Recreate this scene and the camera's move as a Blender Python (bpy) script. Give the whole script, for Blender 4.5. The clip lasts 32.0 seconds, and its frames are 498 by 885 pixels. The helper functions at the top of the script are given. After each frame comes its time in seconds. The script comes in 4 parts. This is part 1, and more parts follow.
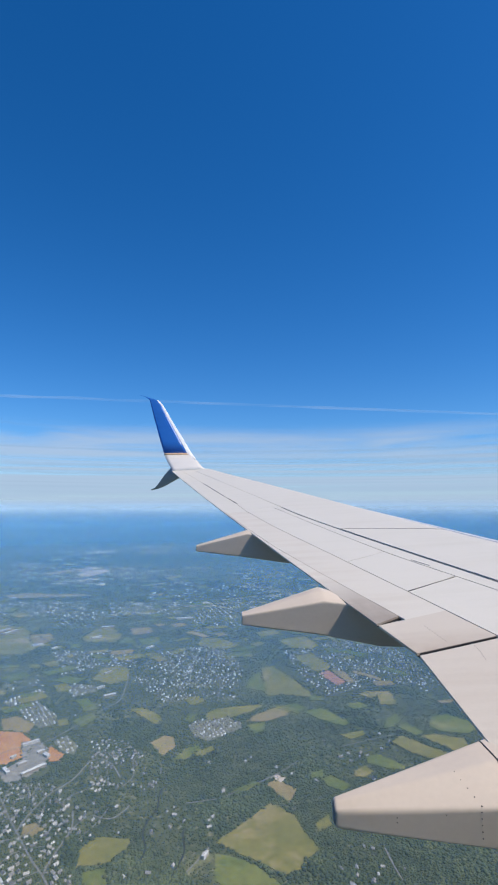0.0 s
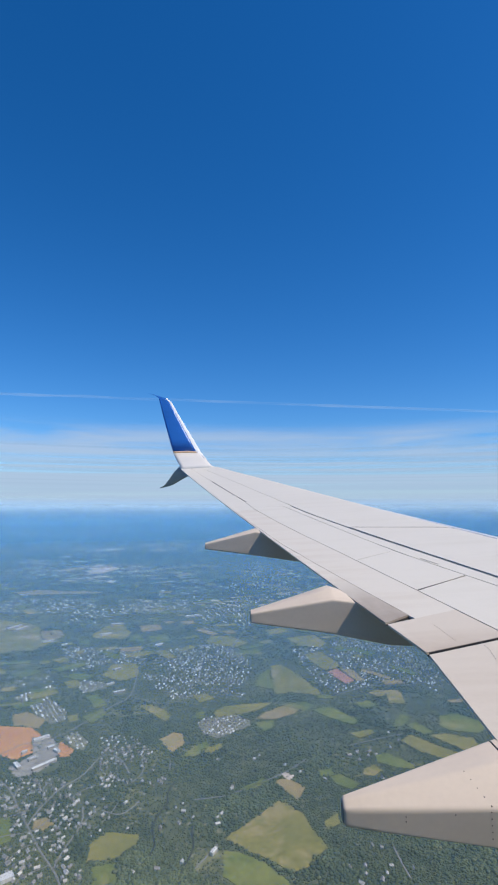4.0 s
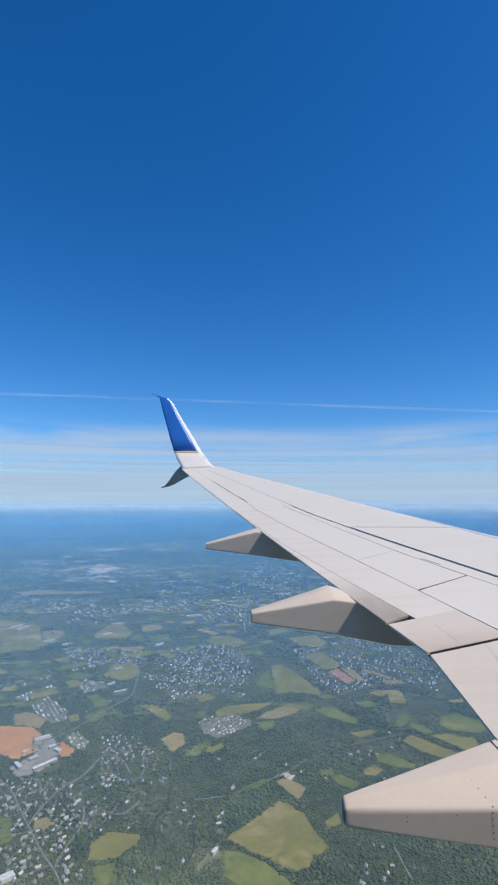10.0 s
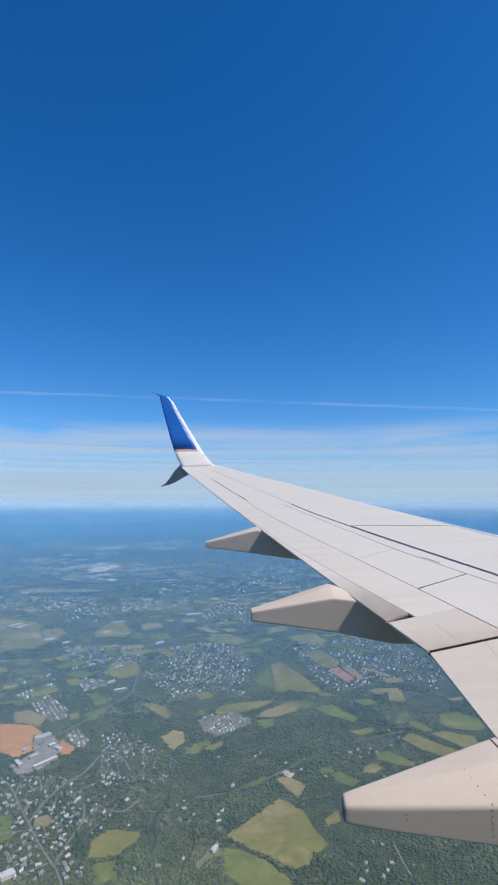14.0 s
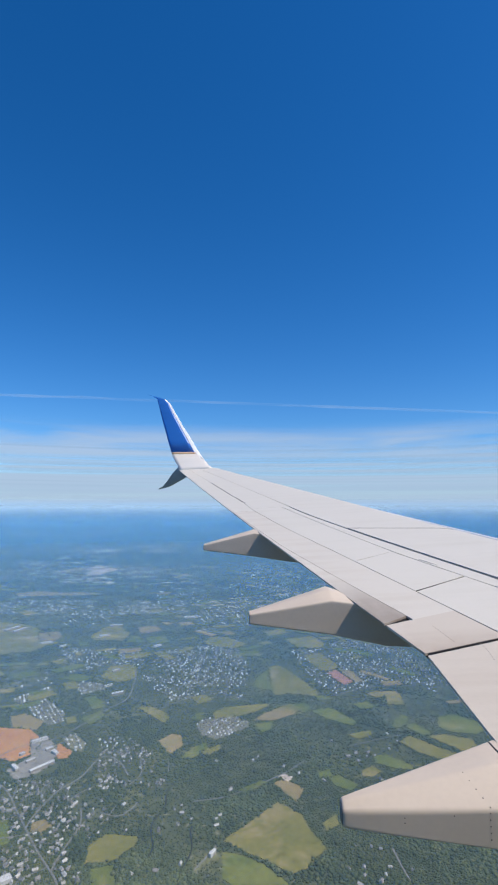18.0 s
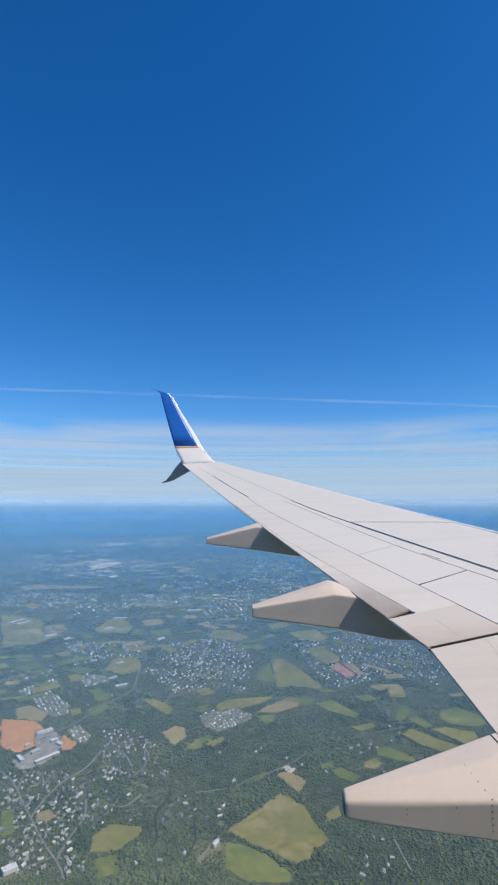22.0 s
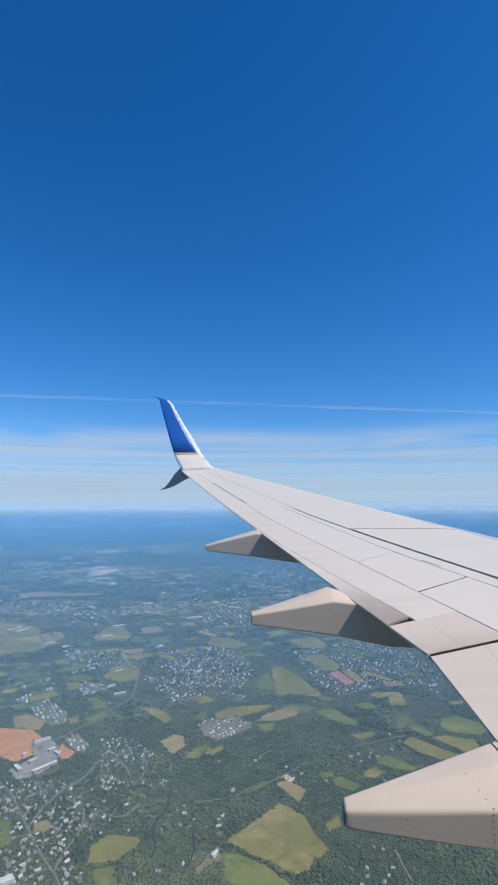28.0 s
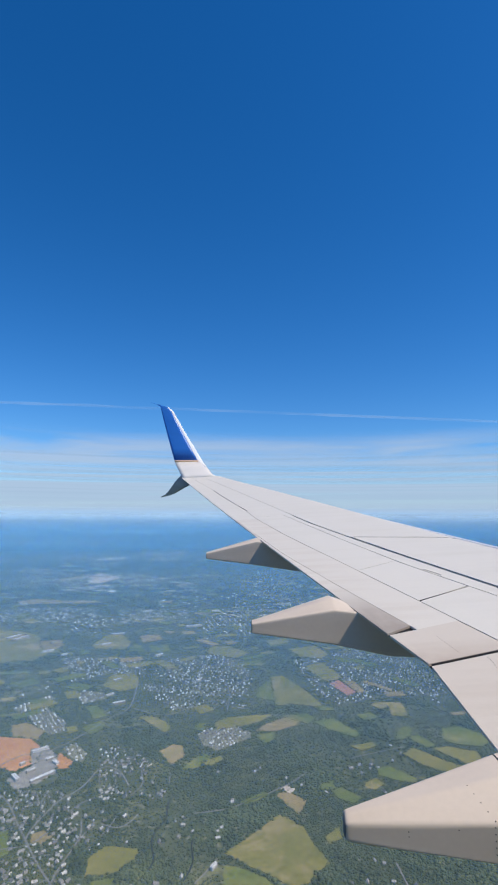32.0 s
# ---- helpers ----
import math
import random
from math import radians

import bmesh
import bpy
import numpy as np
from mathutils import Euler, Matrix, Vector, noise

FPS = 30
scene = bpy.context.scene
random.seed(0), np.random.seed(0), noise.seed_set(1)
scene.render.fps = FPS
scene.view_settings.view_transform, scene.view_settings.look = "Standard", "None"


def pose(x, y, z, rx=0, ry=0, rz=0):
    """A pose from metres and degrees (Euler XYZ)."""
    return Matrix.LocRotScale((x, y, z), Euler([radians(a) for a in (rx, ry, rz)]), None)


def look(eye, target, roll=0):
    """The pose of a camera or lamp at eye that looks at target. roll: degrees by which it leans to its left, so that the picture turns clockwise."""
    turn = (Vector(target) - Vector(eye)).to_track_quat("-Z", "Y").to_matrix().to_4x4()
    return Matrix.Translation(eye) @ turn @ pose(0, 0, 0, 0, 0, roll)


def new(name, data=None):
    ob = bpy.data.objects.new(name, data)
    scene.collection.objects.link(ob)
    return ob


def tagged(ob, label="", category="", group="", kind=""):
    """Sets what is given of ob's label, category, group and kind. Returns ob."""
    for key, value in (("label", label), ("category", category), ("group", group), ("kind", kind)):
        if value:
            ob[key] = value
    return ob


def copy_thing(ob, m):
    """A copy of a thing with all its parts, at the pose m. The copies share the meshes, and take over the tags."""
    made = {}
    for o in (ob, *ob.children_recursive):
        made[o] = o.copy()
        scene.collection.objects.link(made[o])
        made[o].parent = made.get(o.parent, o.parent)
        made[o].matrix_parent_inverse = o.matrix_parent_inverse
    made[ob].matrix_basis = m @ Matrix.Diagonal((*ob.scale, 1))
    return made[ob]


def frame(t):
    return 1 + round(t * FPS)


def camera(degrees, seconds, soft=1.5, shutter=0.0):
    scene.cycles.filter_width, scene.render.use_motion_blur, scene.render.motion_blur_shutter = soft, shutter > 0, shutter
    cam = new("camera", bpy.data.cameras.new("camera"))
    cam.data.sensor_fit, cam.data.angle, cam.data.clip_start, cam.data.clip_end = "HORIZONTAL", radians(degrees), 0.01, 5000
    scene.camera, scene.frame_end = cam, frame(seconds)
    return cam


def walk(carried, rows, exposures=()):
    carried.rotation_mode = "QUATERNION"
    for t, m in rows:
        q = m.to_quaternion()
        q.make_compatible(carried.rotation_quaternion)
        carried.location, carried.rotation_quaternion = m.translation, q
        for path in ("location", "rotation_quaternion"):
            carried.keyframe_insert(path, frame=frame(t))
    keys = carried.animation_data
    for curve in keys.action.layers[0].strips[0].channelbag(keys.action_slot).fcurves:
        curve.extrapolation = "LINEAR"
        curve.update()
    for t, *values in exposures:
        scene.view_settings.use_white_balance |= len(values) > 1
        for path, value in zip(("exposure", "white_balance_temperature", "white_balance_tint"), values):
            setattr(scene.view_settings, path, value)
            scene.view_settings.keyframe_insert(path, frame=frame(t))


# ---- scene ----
# One place, fixed to the aeroplane: x along the flight, y outboard over the wing, z up. The land lies below as it stands midway through the flight.
EYE = 250.0
cam = camera(51.0, 32.0, soft=2.1)
PATH = (  # seconds, yaw, pitch, roll
    (0.0, -1.09, 7.07, 0.04),
    (0.5, -0.88, 7.22, 0.04),
    (1.0, -0.34, 6.82, 0.02),
    (1.5, -0.04, 7.10, -0.11),
    (2.0, -0.20, 6.99, -0.24),
    (2.5, -0.20, 7.18, -0.13),
    (4.5, -0.08, 6.81, -0.08),
    (5.0, 0.02, 6.88, -0.07),
    (5.5, -0.10, 7.46, -0.12),
    (6.0, 0.01, 6.61, 0.03),
    (6.5, -0.12, 6.87, -0.08),
    (7.0, -0.22, 7.26, 0.04),
    (7.5, -0.26, 7.46, -0.05),
    (8.0, -0.16, 6.41, -0.01),
    (8.5, -0.16, 6.88, -0.03),
    (9.0, -0.08, 6.99, -0.07),
    (9.5, -0.03, 6.68, -0.16),
    (10.0, -0.04, 6.86, -0.12),
    (10.5, -0.27, 7.09, -0.02),
    (11.0, -0.16, 7.25, 0.02),
    (11.5, -0.00, 6.69, -0.07),
    (12.0, -0.12, 6.81, -0.03),
    (12.5, -0.06, 6.94, -0.13),
    (13.0, -0.00, 6.90, 0.00),
    (13.5, -0.01, 7.27, -0.14),
    (14.0, -0.05, 6.69, -0.12),
    (14.5, 0.01, 6.86, -0.10),
    (16.5, -0.40, 6.87, 0.05),
    (17.0, -0.62, 7.03, 0.09),
    (17.5, -0.36, 7.16, -0.05),
    (18.0, -0.29, 6.98, -0.07),
    (18.5, -0.37, 7.34, -0.09),
    (19.0, -0.31, 6.88, -0.12),
    (19.5, 0.03, 6.69, -0.25),
    (20.0, -0.00, 5.62, -0.07),
    (20.5, 0.02, 6.89, -0.04),
    (21.0, 0.04, 7.57, -0.04),
    (21.5, 0.01, 6.89, -0.10),
    (22.0, 0.04, 6.32, -0.10),
    (22.5, 0.05, 6.31, 0.04),
    (23.0, -0.03, 7.51, 0.10),
    (23.5, -0.02, 7.51, 0.04),
    (24.0, 0.02, 6.99, -0.12),
    (24.5, 0.05, 7.62, -0.19),
    (25.0, -0.04, 7.30, -0.08),
    (25.5, 0.01, 7.19, -0.07),
    (27.5, -0.02, 7.33, -0.18),
    (28.0, -0.05, 7.04, -0.07),
    (28.5, 0.00, 6.83, 0.02),
    (29.0, -0.01, 6.50, -0.19),
    (29.5, -0.03, 6.98, 0.02),
    (30.0, 0.03, 7.50, -0.13),
    (30.5, -0.02, 7.30, -0.10),
    (31.0, 0.01, 5.96, -0.06),
    (31.5, -0.10, 6.35, -0.11),
    (32.0, 0.01, 7.88, -0.29),
)
walk(cam, [(t, pose(0, 0, EYE, 90 + pitch, roll, yaw)) for t, yaw, pitch, roll in PATH], exposures=((0, 0.0), (32, 0.0)))

# ---- world, sun ----
SUN = Vector((0.56, -0.22, 0.80)).normalized()
world = bpy.data.worlds.new("sky")
scene.world = world
world.use_nodes = True
wn, wl = world.node_tree.nodes, world.node_tree.links
sky = wn.new("ShaderNodeTexSky")
sky.sky_type, sky.sun_disc = "NISHITA", False
sky.sun_elevation, sky.sun_rotation = math.asin(SUN.z), math.atan2(SUN.x, SUN.y)
sky.altitude, sky.air_density, sky.dust_density, sky.ozone_density = 700, 1.0, 0.3, 4.0
rich = wn.new("ShaderNodeHueSaturation")
rich.inputs["Saturation"].default_value = 1.22
cast = wn.new("ShaderNodeMix")
cast.data_type, cast.blend_type = "RGBA", "MULTIPLY"
cast.inputs[0].default_value, cast.inputs[7].default_value = 1.0, (0.89, 1.02, 1.22, 1)
wl.new(sky.outputs[0], cast.inputs[6])
wl.new(cast.outputs[2], rich.inputs["Color"])
wl.new(rich.outputs[0], wn["Background"].inputs["Color"])
wn["Background"].inputs["Strength"].default_value = 0.112

lamp = bpy.data.lights.new("sun", "SUN")
lamp.energy, lamp.angle, lamp.color = 4.4, radians(0.53), (1.0, 0.895, 0.755)
sun = new("sun", lamp)
sun.matrix_world = look(SUN * 400 + Vector((0, 0, EYE)), (0, 0, EYE))


# ---- materials ----
def material(name, base, rough=0.6, metal=0.0):
    m = bpy.data.materials.new(name)
    m.use_nodes = True
    b = m.node_tree.nodes["Principled BSDF"]
    b.inputs["Base Color"].default_value = (*base, 1)
    b.inputs["Roughness"].default_value = rough
    b.inputs["Metallic"].default_value = metal
    return m


def node(m, kind, **values):
    n = m.node_tree.nodes.new(kind)
    for key, value in values.items():
        n.inputs[key.replace("_", " ")].default_value = value
    return n


def wire(m, a, b):
    m.node_tree.links.new(a, b)


def coords(m, scale, kind="Object"):
    tc, mp = node(m, "ShaderNodeTexCoord"), node(m, "ShaderNodeMapping", Scale=scale)
    wire(m, tc.outputs[kind], mp.inputs["Vector"])
    return mp.outputs[0]


def ramp(m, fac, *stops):
    r = node(m, "ShaderNodeValToRGB")
    e = r.color_ramp.elements
    while len(e) < len(stops):
        e.new(0.5)
    for one, (at, c) in zip(e, stops):
        one.position, one.color = at, (*c, 1)
    wire(m, fac, r.inputs[0])
    return r.outputs[0]


def mixed(m, fac, a, b, how="MIX"):
    n = node(m, "ShaderNodeMix")
    n.data_type, n.blend_type = "RGBA", how
    for value, socket in ((fac, n.inputs[0]), (a, n.inputs[6]), (b, n.inputs[7])):
        if isinstance(value, (int, float)):
            socket.default_value = value
        elif isinstance(value, tuple):
            socket.default_value = (*value, 1)
        else:
            wire(m, value, socket)
    return n.outputs[2]


def bsdf(m):
    return m.node_tree.nodes["Principled BSDF"]


def paint(name, base, soiled, rough):
    """Aircraft enamel: faint streaks along the flight, fine mottling, gloss that varies."""
    m = material(name, base, rough)
    streak = node(m, "ShaderNodeTexNoise", Scale=1.0, Detail=5.0, Roughness=0.6)
    wire(m, coords(m, (0.7, 5.0, 5.0)), streak.inputs["Vector"])
    fine = node(m, "ShaderNodeTexNoise", Scale=38.0, Detail=4.0)
    wire(m, coords(m, (1, 1, 1)), fine.inputs["Vector"])
    dirt = ramp(m, streak.outputs[0], (0.46, (0, 0, 0)), (0.78, (1, 1, 1)))
    c = mixed(m, dirt, base, soiled)
    c = mixed(m, 0.10, c, ramp(m, fine.outputs[0], (0.3, (0.55, 0.53, 0.5)), (0.7, (1, 1, 1))), "MULTIPLY")
    wire(m, c, bsdf(m).inputs["Base Color"])
    wire(m, ramp(m, fine.outputs[0], (0.2, (rough * 0.8,) * 3), (0.8, (rough * 1.25,) * 3)), bsdf(m).inputs["Roughness"])
    bump = node(m, "ShaderNodeBump", Strength=0.04, Distance=0.01)
    wire(m, streak.outputs[0], bump.inputs["Height"])
    wire(m, bump.outputs[0], bsdf(m).inputs["Normal"])
    return m


WING_GREY = paint("wing_grey_enamel", (0.675, 0.645, 0.570), (0.635, 0.605, 0.525), 0.48)
FLAP_GREY = paint("flap_grey_enamel", (0.61, 0.55, 0.465), (0.56, 0.495, 0.41), 0.48)
FAIRING_GREY = paint("fairing_grey_enamel", (0.62, 0.535, 0.44), (0.58, 0.495, 0.405), 0.62)
GRIME = paint("grimy_flap_edge", (0.34, 0.29, 0.26), (0.22, 0.18, 0.16), 0.6)
WHITE = paint("white_enamel", (0.70, 0.675, 0.63), (0.66, 0.635, 0.59), 0.40)
BLUE = paint("deep_blue_enamel", (0.022, 0.145, 0.50), (0.018, 0.125, 0.44), 0.34)
GOLD = paint("gold_stripe", (0.66, 0.44, 0.26), (0.58, 0.37, 0.21), 0.4)
PANEL_GREY = paint("warm_grey_enamel", (0.668, 0.628, 0.548), (0.60, 0.545, 0.46), 0.48)
SOOT = paint("sooty_flap_enamel", (0.668, 0.628, 0.548), (0.60, 0.535, 0.45), 0.5)
NOSE_METAL = paint("bare_nose_metal", (0.76, 0.77, 0.78), (0.70, 0.71, 0.73), 0.55)
STAIN = paint("stained_flap_enamel", (0.61, 0.55, 0.465), (0.56, 0.495, 0.41), 0.5)


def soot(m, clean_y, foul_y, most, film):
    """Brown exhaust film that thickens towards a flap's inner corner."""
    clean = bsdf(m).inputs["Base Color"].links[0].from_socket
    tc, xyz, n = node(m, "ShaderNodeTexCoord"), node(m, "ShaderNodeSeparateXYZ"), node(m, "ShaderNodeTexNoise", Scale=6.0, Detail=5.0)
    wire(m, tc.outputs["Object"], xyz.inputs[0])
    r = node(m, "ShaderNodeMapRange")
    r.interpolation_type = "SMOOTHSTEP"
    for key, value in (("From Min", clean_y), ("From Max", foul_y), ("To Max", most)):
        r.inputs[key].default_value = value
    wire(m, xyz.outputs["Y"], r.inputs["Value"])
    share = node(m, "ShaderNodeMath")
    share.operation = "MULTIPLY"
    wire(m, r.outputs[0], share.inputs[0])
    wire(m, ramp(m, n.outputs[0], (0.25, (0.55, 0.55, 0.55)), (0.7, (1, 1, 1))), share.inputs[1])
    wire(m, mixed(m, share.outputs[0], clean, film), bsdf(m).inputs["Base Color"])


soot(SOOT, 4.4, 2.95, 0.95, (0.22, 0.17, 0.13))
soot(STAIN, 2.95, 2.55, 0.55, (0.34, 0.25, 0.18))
# Near-white, non-metallic: sun glint on the winglet's edge put into base colour.
GLINT_WHITE = material("glint_white_enamel", (0.90, 0.90, 0.89), 0.16, 0.0)
FASTENER = material("dull_fastener_heads", (0.42, 0.37, 0.32), 0.6)
SEAM = material("dark_sealant", (0.022, 0.022, 0.024), 0.8)
RUBBER = material("dark_rubber_seal", (0.03, 0.03, 0.033), 0.8)
TAIL = material("dark_grey_tail", (0.15, 0.16, 0.17), 0.7)
# The strake's inner face lies in shade; that shade is put into this grey.
SHADED_STRAKE = paint("shaded_strake_enamel", (0.34, 0.38, 0.42), (0.28, 0.32, 0.36), 0.4)


def land(name, low, high, scale, rows=0.0, dry=None, yards=None):
    """Ground cover: two scales of mottling, and crop rows where asked."""
    m = material(name, low, 0.95)
    big = node(m, "ShaderNodeTexNoise", Scale=scale, Detail=6.0, Roughness=0.65)
    small = node(m, "ShaderNodeTexNoise", Scale=scale * 9, Detail=5.0, Roughness=0.7)
    at = coords(m, (1, 1, 1))
    wire(m, at, big.inputs["Vector"]), wire(m, at, small.inputs["Vector"])
    c = ramp(m, big.outputs[0], (0.32, low), (0.68, high))
    c = mixed(m, 0.5, c, ramp(m, small.outputs[0], (0.3, (0.42, 0.44, 0.46)), (0.7, (1.2, 1.18, 1.1))), "MULTIPLY")
    if rows:
        w = node(m, "ShaderNodeTexWave", Scale=rows, Distortion=1.5, Detail=2.0)
        wire(m, at, w.inputs["Vector"])
        c = mixed(m, 0.10, c, ramp(m, w.outputs[0], (0.2, (0.55, 0.55, 0.5)), (0.8, (1.1, 1.1, 1.05))), "MULTIPLY")
    if dry:
        patch = node(m, "ShaderNodeTexNoise", Scale=0.017, Detail=5.0, Roughness=0.7, Distortion=0.6)
        wire(m, at, patch.inputs["Vector"])
        c = mixed(m, ramp(m, patch.outputs[0], (0.54, (0, 0, 0)), (0.66, (0.85, 0.85, 0.85))), c, dry)
    if yards:
        spot = node(m, "ShaderNodeTexNoise", Scale=0.16, Detail=3.0, Roughness=0.6)
        wire(m, at, spot.inputs["Vector"])
        c = mixed(m, ramp(m, spot.outputs[0], (0.58, (0, 0, 0)), (0.66, (0.75, 0.75, 0.75))), c, yards)
    info = node(m, "ShaderNodeObjectInfo")
    c = mixed(m, 0.35, c, ramp(m, info.outputs["Random"], (0.0, (0.6, 0.66, 0.6)), (1.0, (1.25, 1.18, 1.1))), "MULTIPLY")
    wire(m, c, bsdf(m).inputs["Base Color"])
    bsdf(m).inputs["Specular IOR Level"].default_value = 0.1
    return m


GROUND = land("woodland_floor", (0.075, 0.095, 0.05), (0.14, 0.15, 0.08), 0.012, dry=(0.23, 0.225, 0.11), yards=(0.29, 0.27, 0.175))
COVER = {
    "green": land("pasture_green", (0.14, 0.185, 0.050), (0.23, 0.24, 0.07), 0.02, rows=0.10, dry=(0.30, 0.26, 0.10)),
    "olive": land("hay_olive", (0.215, 0.215, 0.056), (0.36, 0.30, 0.095), 0.025, rows=0.12, dry=(0.48, 0.35, 0.18)),
    "tan": land("stubble_tan", (0.36, 0.265, 0.125), (0.47, 0.355, 0.18), 0.03, rows=0.12, dry=(0.30, 0.26, 0.11)),
    "soil": land("bare_orange_soil", (0.62, 0.27, 0.11), (0.72, 0.38, 0.17), 0.05, rows=0.10, dry=(0.66, 0.47, 0.30)),
    "rose": land("bare_reddish_soil", (0.60, 0.26, 0.19), (0.68, 0.35, 0.26), 0.03),
    "pale": land("quarry_gravel", (0.66, 0.52, 0.42), (0.80, 0.72, 0.64), 0.02),
    "lot": land("pale_paving", (0.24, 0.23, 0.215), (0.44, 0.41, 0.37), 0.12),
    "lawn": land("suburban_lawn", (0.18, 0.19, 0.11), (0.33, 0.30, 0.21), 0.08),
}
TARMAC = land("worn_tarmac", (0.22, 0.21, 0.20), (0.31, 0.30, 0.28), 0.2)


def by_island(name, stops, rough, noise_scale=0.0):
    m = material(name, stops[0][1], rough)
    geo = node(m, "ShaderNodeNewGeometry")
    c = ramp(m, geo.outputs["Random Per Island"], *stops)
    if noise_scale:
        n = node(m, "ShaderNodeTexNoise", Scale=noise_scale, Detail=4.0)
        wire(m, coords(m, (1, 1, 1)), n.inputs["Vector"])
        c = mixed(m, 0.6, c, ramp(m, n.outputs[0], (0.38, (0.45, 0.5, 0.48)), (0.62, (1.3, 1.22, 1.1))), "MULTIPLY")
        stand = node(m, "ShaderNodeTexNoise", Scale=noise_scale * 6, Detail=5.0, Roughness=0.65)
        wire(m, coords(m, (1, 1, 1)), stand.inputs["Vector"])
        c = mixed(m, 0.7, c, ramp(m, stand.outputs[0], (0.36, (0.52, 0.60, 0.66)), (0.64, (1.28, 1.27, 1.20))), "MULTIPLY")
    wire(m, c, bsdf(m).inputs["Base Color"])
    bsdf(m).inputs["Specular IOR Level"].default_value = 0.15
    return m


LEAVES = by_island("tree_leaves", ((0.0, (0.085, 0.110, 0.060)), (0.5, (0.100, 0.126, 0.064)), (0.85, (0.122, 0.146, 0.072)), (1.0, (0.155, 0.166, 0.088))), 0.9, 0.010)
FAR_COVER = by_island("far_fields", ((0.0, (0.12, 0.18, 0.07)), (0.4, (0.26, 0.26, 0.11)), (0.65, (0.45, 0.36, 0.22)), (1.0, (0.75, 0.66, 0.55))), 0.95, 0.02)
FAR_HOUSE = by_island("far_house", ((0.0, (0.22, 0.21, 0.20)), (0.45, (0.42, 0.40, 0.37)), (0.75, (0.70, 0.68, 0.64)), (1.0, (0.85, 0.85, 0.83))), 0.7)


def by_object(name, stops, rough):
    m = material(name, stops[0][1], rough)
    info = node(m, "ShaderNodeObjectInfo")
    n = node(m, "ShaderNodeTexNoise", Scale=2.5, Detail=4.0)
    wire(m, coords(m, (1, 1, 1)), n.inputs["Vector"])
    c = ramp(m, info.outputs["Random"], *stops)
    c = mixed(m, 0.3, c, ramp(m, n.outputs[0], (0.3, (0.6, 0.6, 0.6)), (0.7, (1.1, 1.1, 1.1))), "MULTIPLY")
    wire(m, c, bsdf(m).inputs["Base Color"])
    return m


SIDING = by_object("house_siding", ((0.0, (0.70, 0.69, 0.66)), (0.5, (0.50, 0.46, 0.41)), (1.0, (0.34, 0.29, 0.24))), 0.7)
SHINGLE = by_object("roof_shingle", ((0.0, (0.16, 0.155, 0.15)), (0.4, (0.28, 0.26, 0.24)), (0.75, (0.46, 0.43, 0.39)), (1.0, (0.64, 0.61, 0.56))), 0.85)
FLATROOF = by_object("white_flat_roof", ((0.0, (0.80, 0.80, 0.78)), (1.0, (0.62, 0.60, 0.58))), 0.6)
# Matte near-black: paints the shade in gaps between the trees.
GAP_SHADE = material("tree_gap_shade", (0.025, 0.035, 0.03), 0.7)
GAP_SHADE.node_tree.nodes["Principled BSDF"].inputs["Specular IOR Level"].default_value = 0.1


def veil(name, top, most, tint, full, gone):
    """Painted haze: a tinted see-through sheet, clear at the foot, densest below eye height, thinning out above it."""
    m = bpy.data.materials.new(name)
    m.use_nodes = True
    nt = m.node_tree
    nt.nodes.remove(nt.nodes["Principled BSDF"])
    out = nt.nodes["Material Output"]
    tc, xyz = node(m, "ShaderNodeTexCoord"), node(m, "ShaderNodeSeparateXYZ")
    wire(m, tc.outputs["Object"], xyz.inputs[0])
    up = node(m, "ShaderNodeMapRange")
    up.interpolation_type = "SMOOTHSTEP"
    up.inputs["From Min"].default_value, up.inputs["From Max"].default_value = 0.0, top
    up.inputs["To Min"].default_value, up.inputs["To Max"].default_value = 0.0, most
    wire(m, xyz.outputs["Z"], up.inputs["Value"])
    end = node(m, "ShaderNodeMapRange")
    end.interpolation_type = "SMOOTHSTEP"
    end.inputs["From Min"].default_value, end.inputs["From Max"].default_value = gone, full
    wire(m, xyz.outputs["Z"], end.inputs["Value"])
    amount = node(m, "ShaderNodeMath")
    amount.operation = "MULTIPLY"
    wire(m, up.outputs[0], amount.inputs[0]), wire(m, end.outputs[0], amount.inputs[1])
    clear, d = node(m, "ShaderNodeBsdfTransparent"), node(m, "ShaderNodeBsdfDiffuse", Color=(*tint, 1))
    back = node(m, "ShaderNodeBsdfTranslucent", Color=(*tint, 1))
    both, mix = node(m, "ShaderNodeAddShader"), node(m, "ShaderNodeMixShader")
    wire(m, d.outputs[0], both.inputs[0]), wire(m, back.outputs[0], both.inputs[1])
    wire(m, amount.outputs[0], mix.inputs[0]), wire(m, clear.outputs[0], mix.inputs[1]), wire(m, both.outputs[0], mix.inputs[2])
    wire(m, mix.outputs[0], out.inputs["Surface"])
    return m


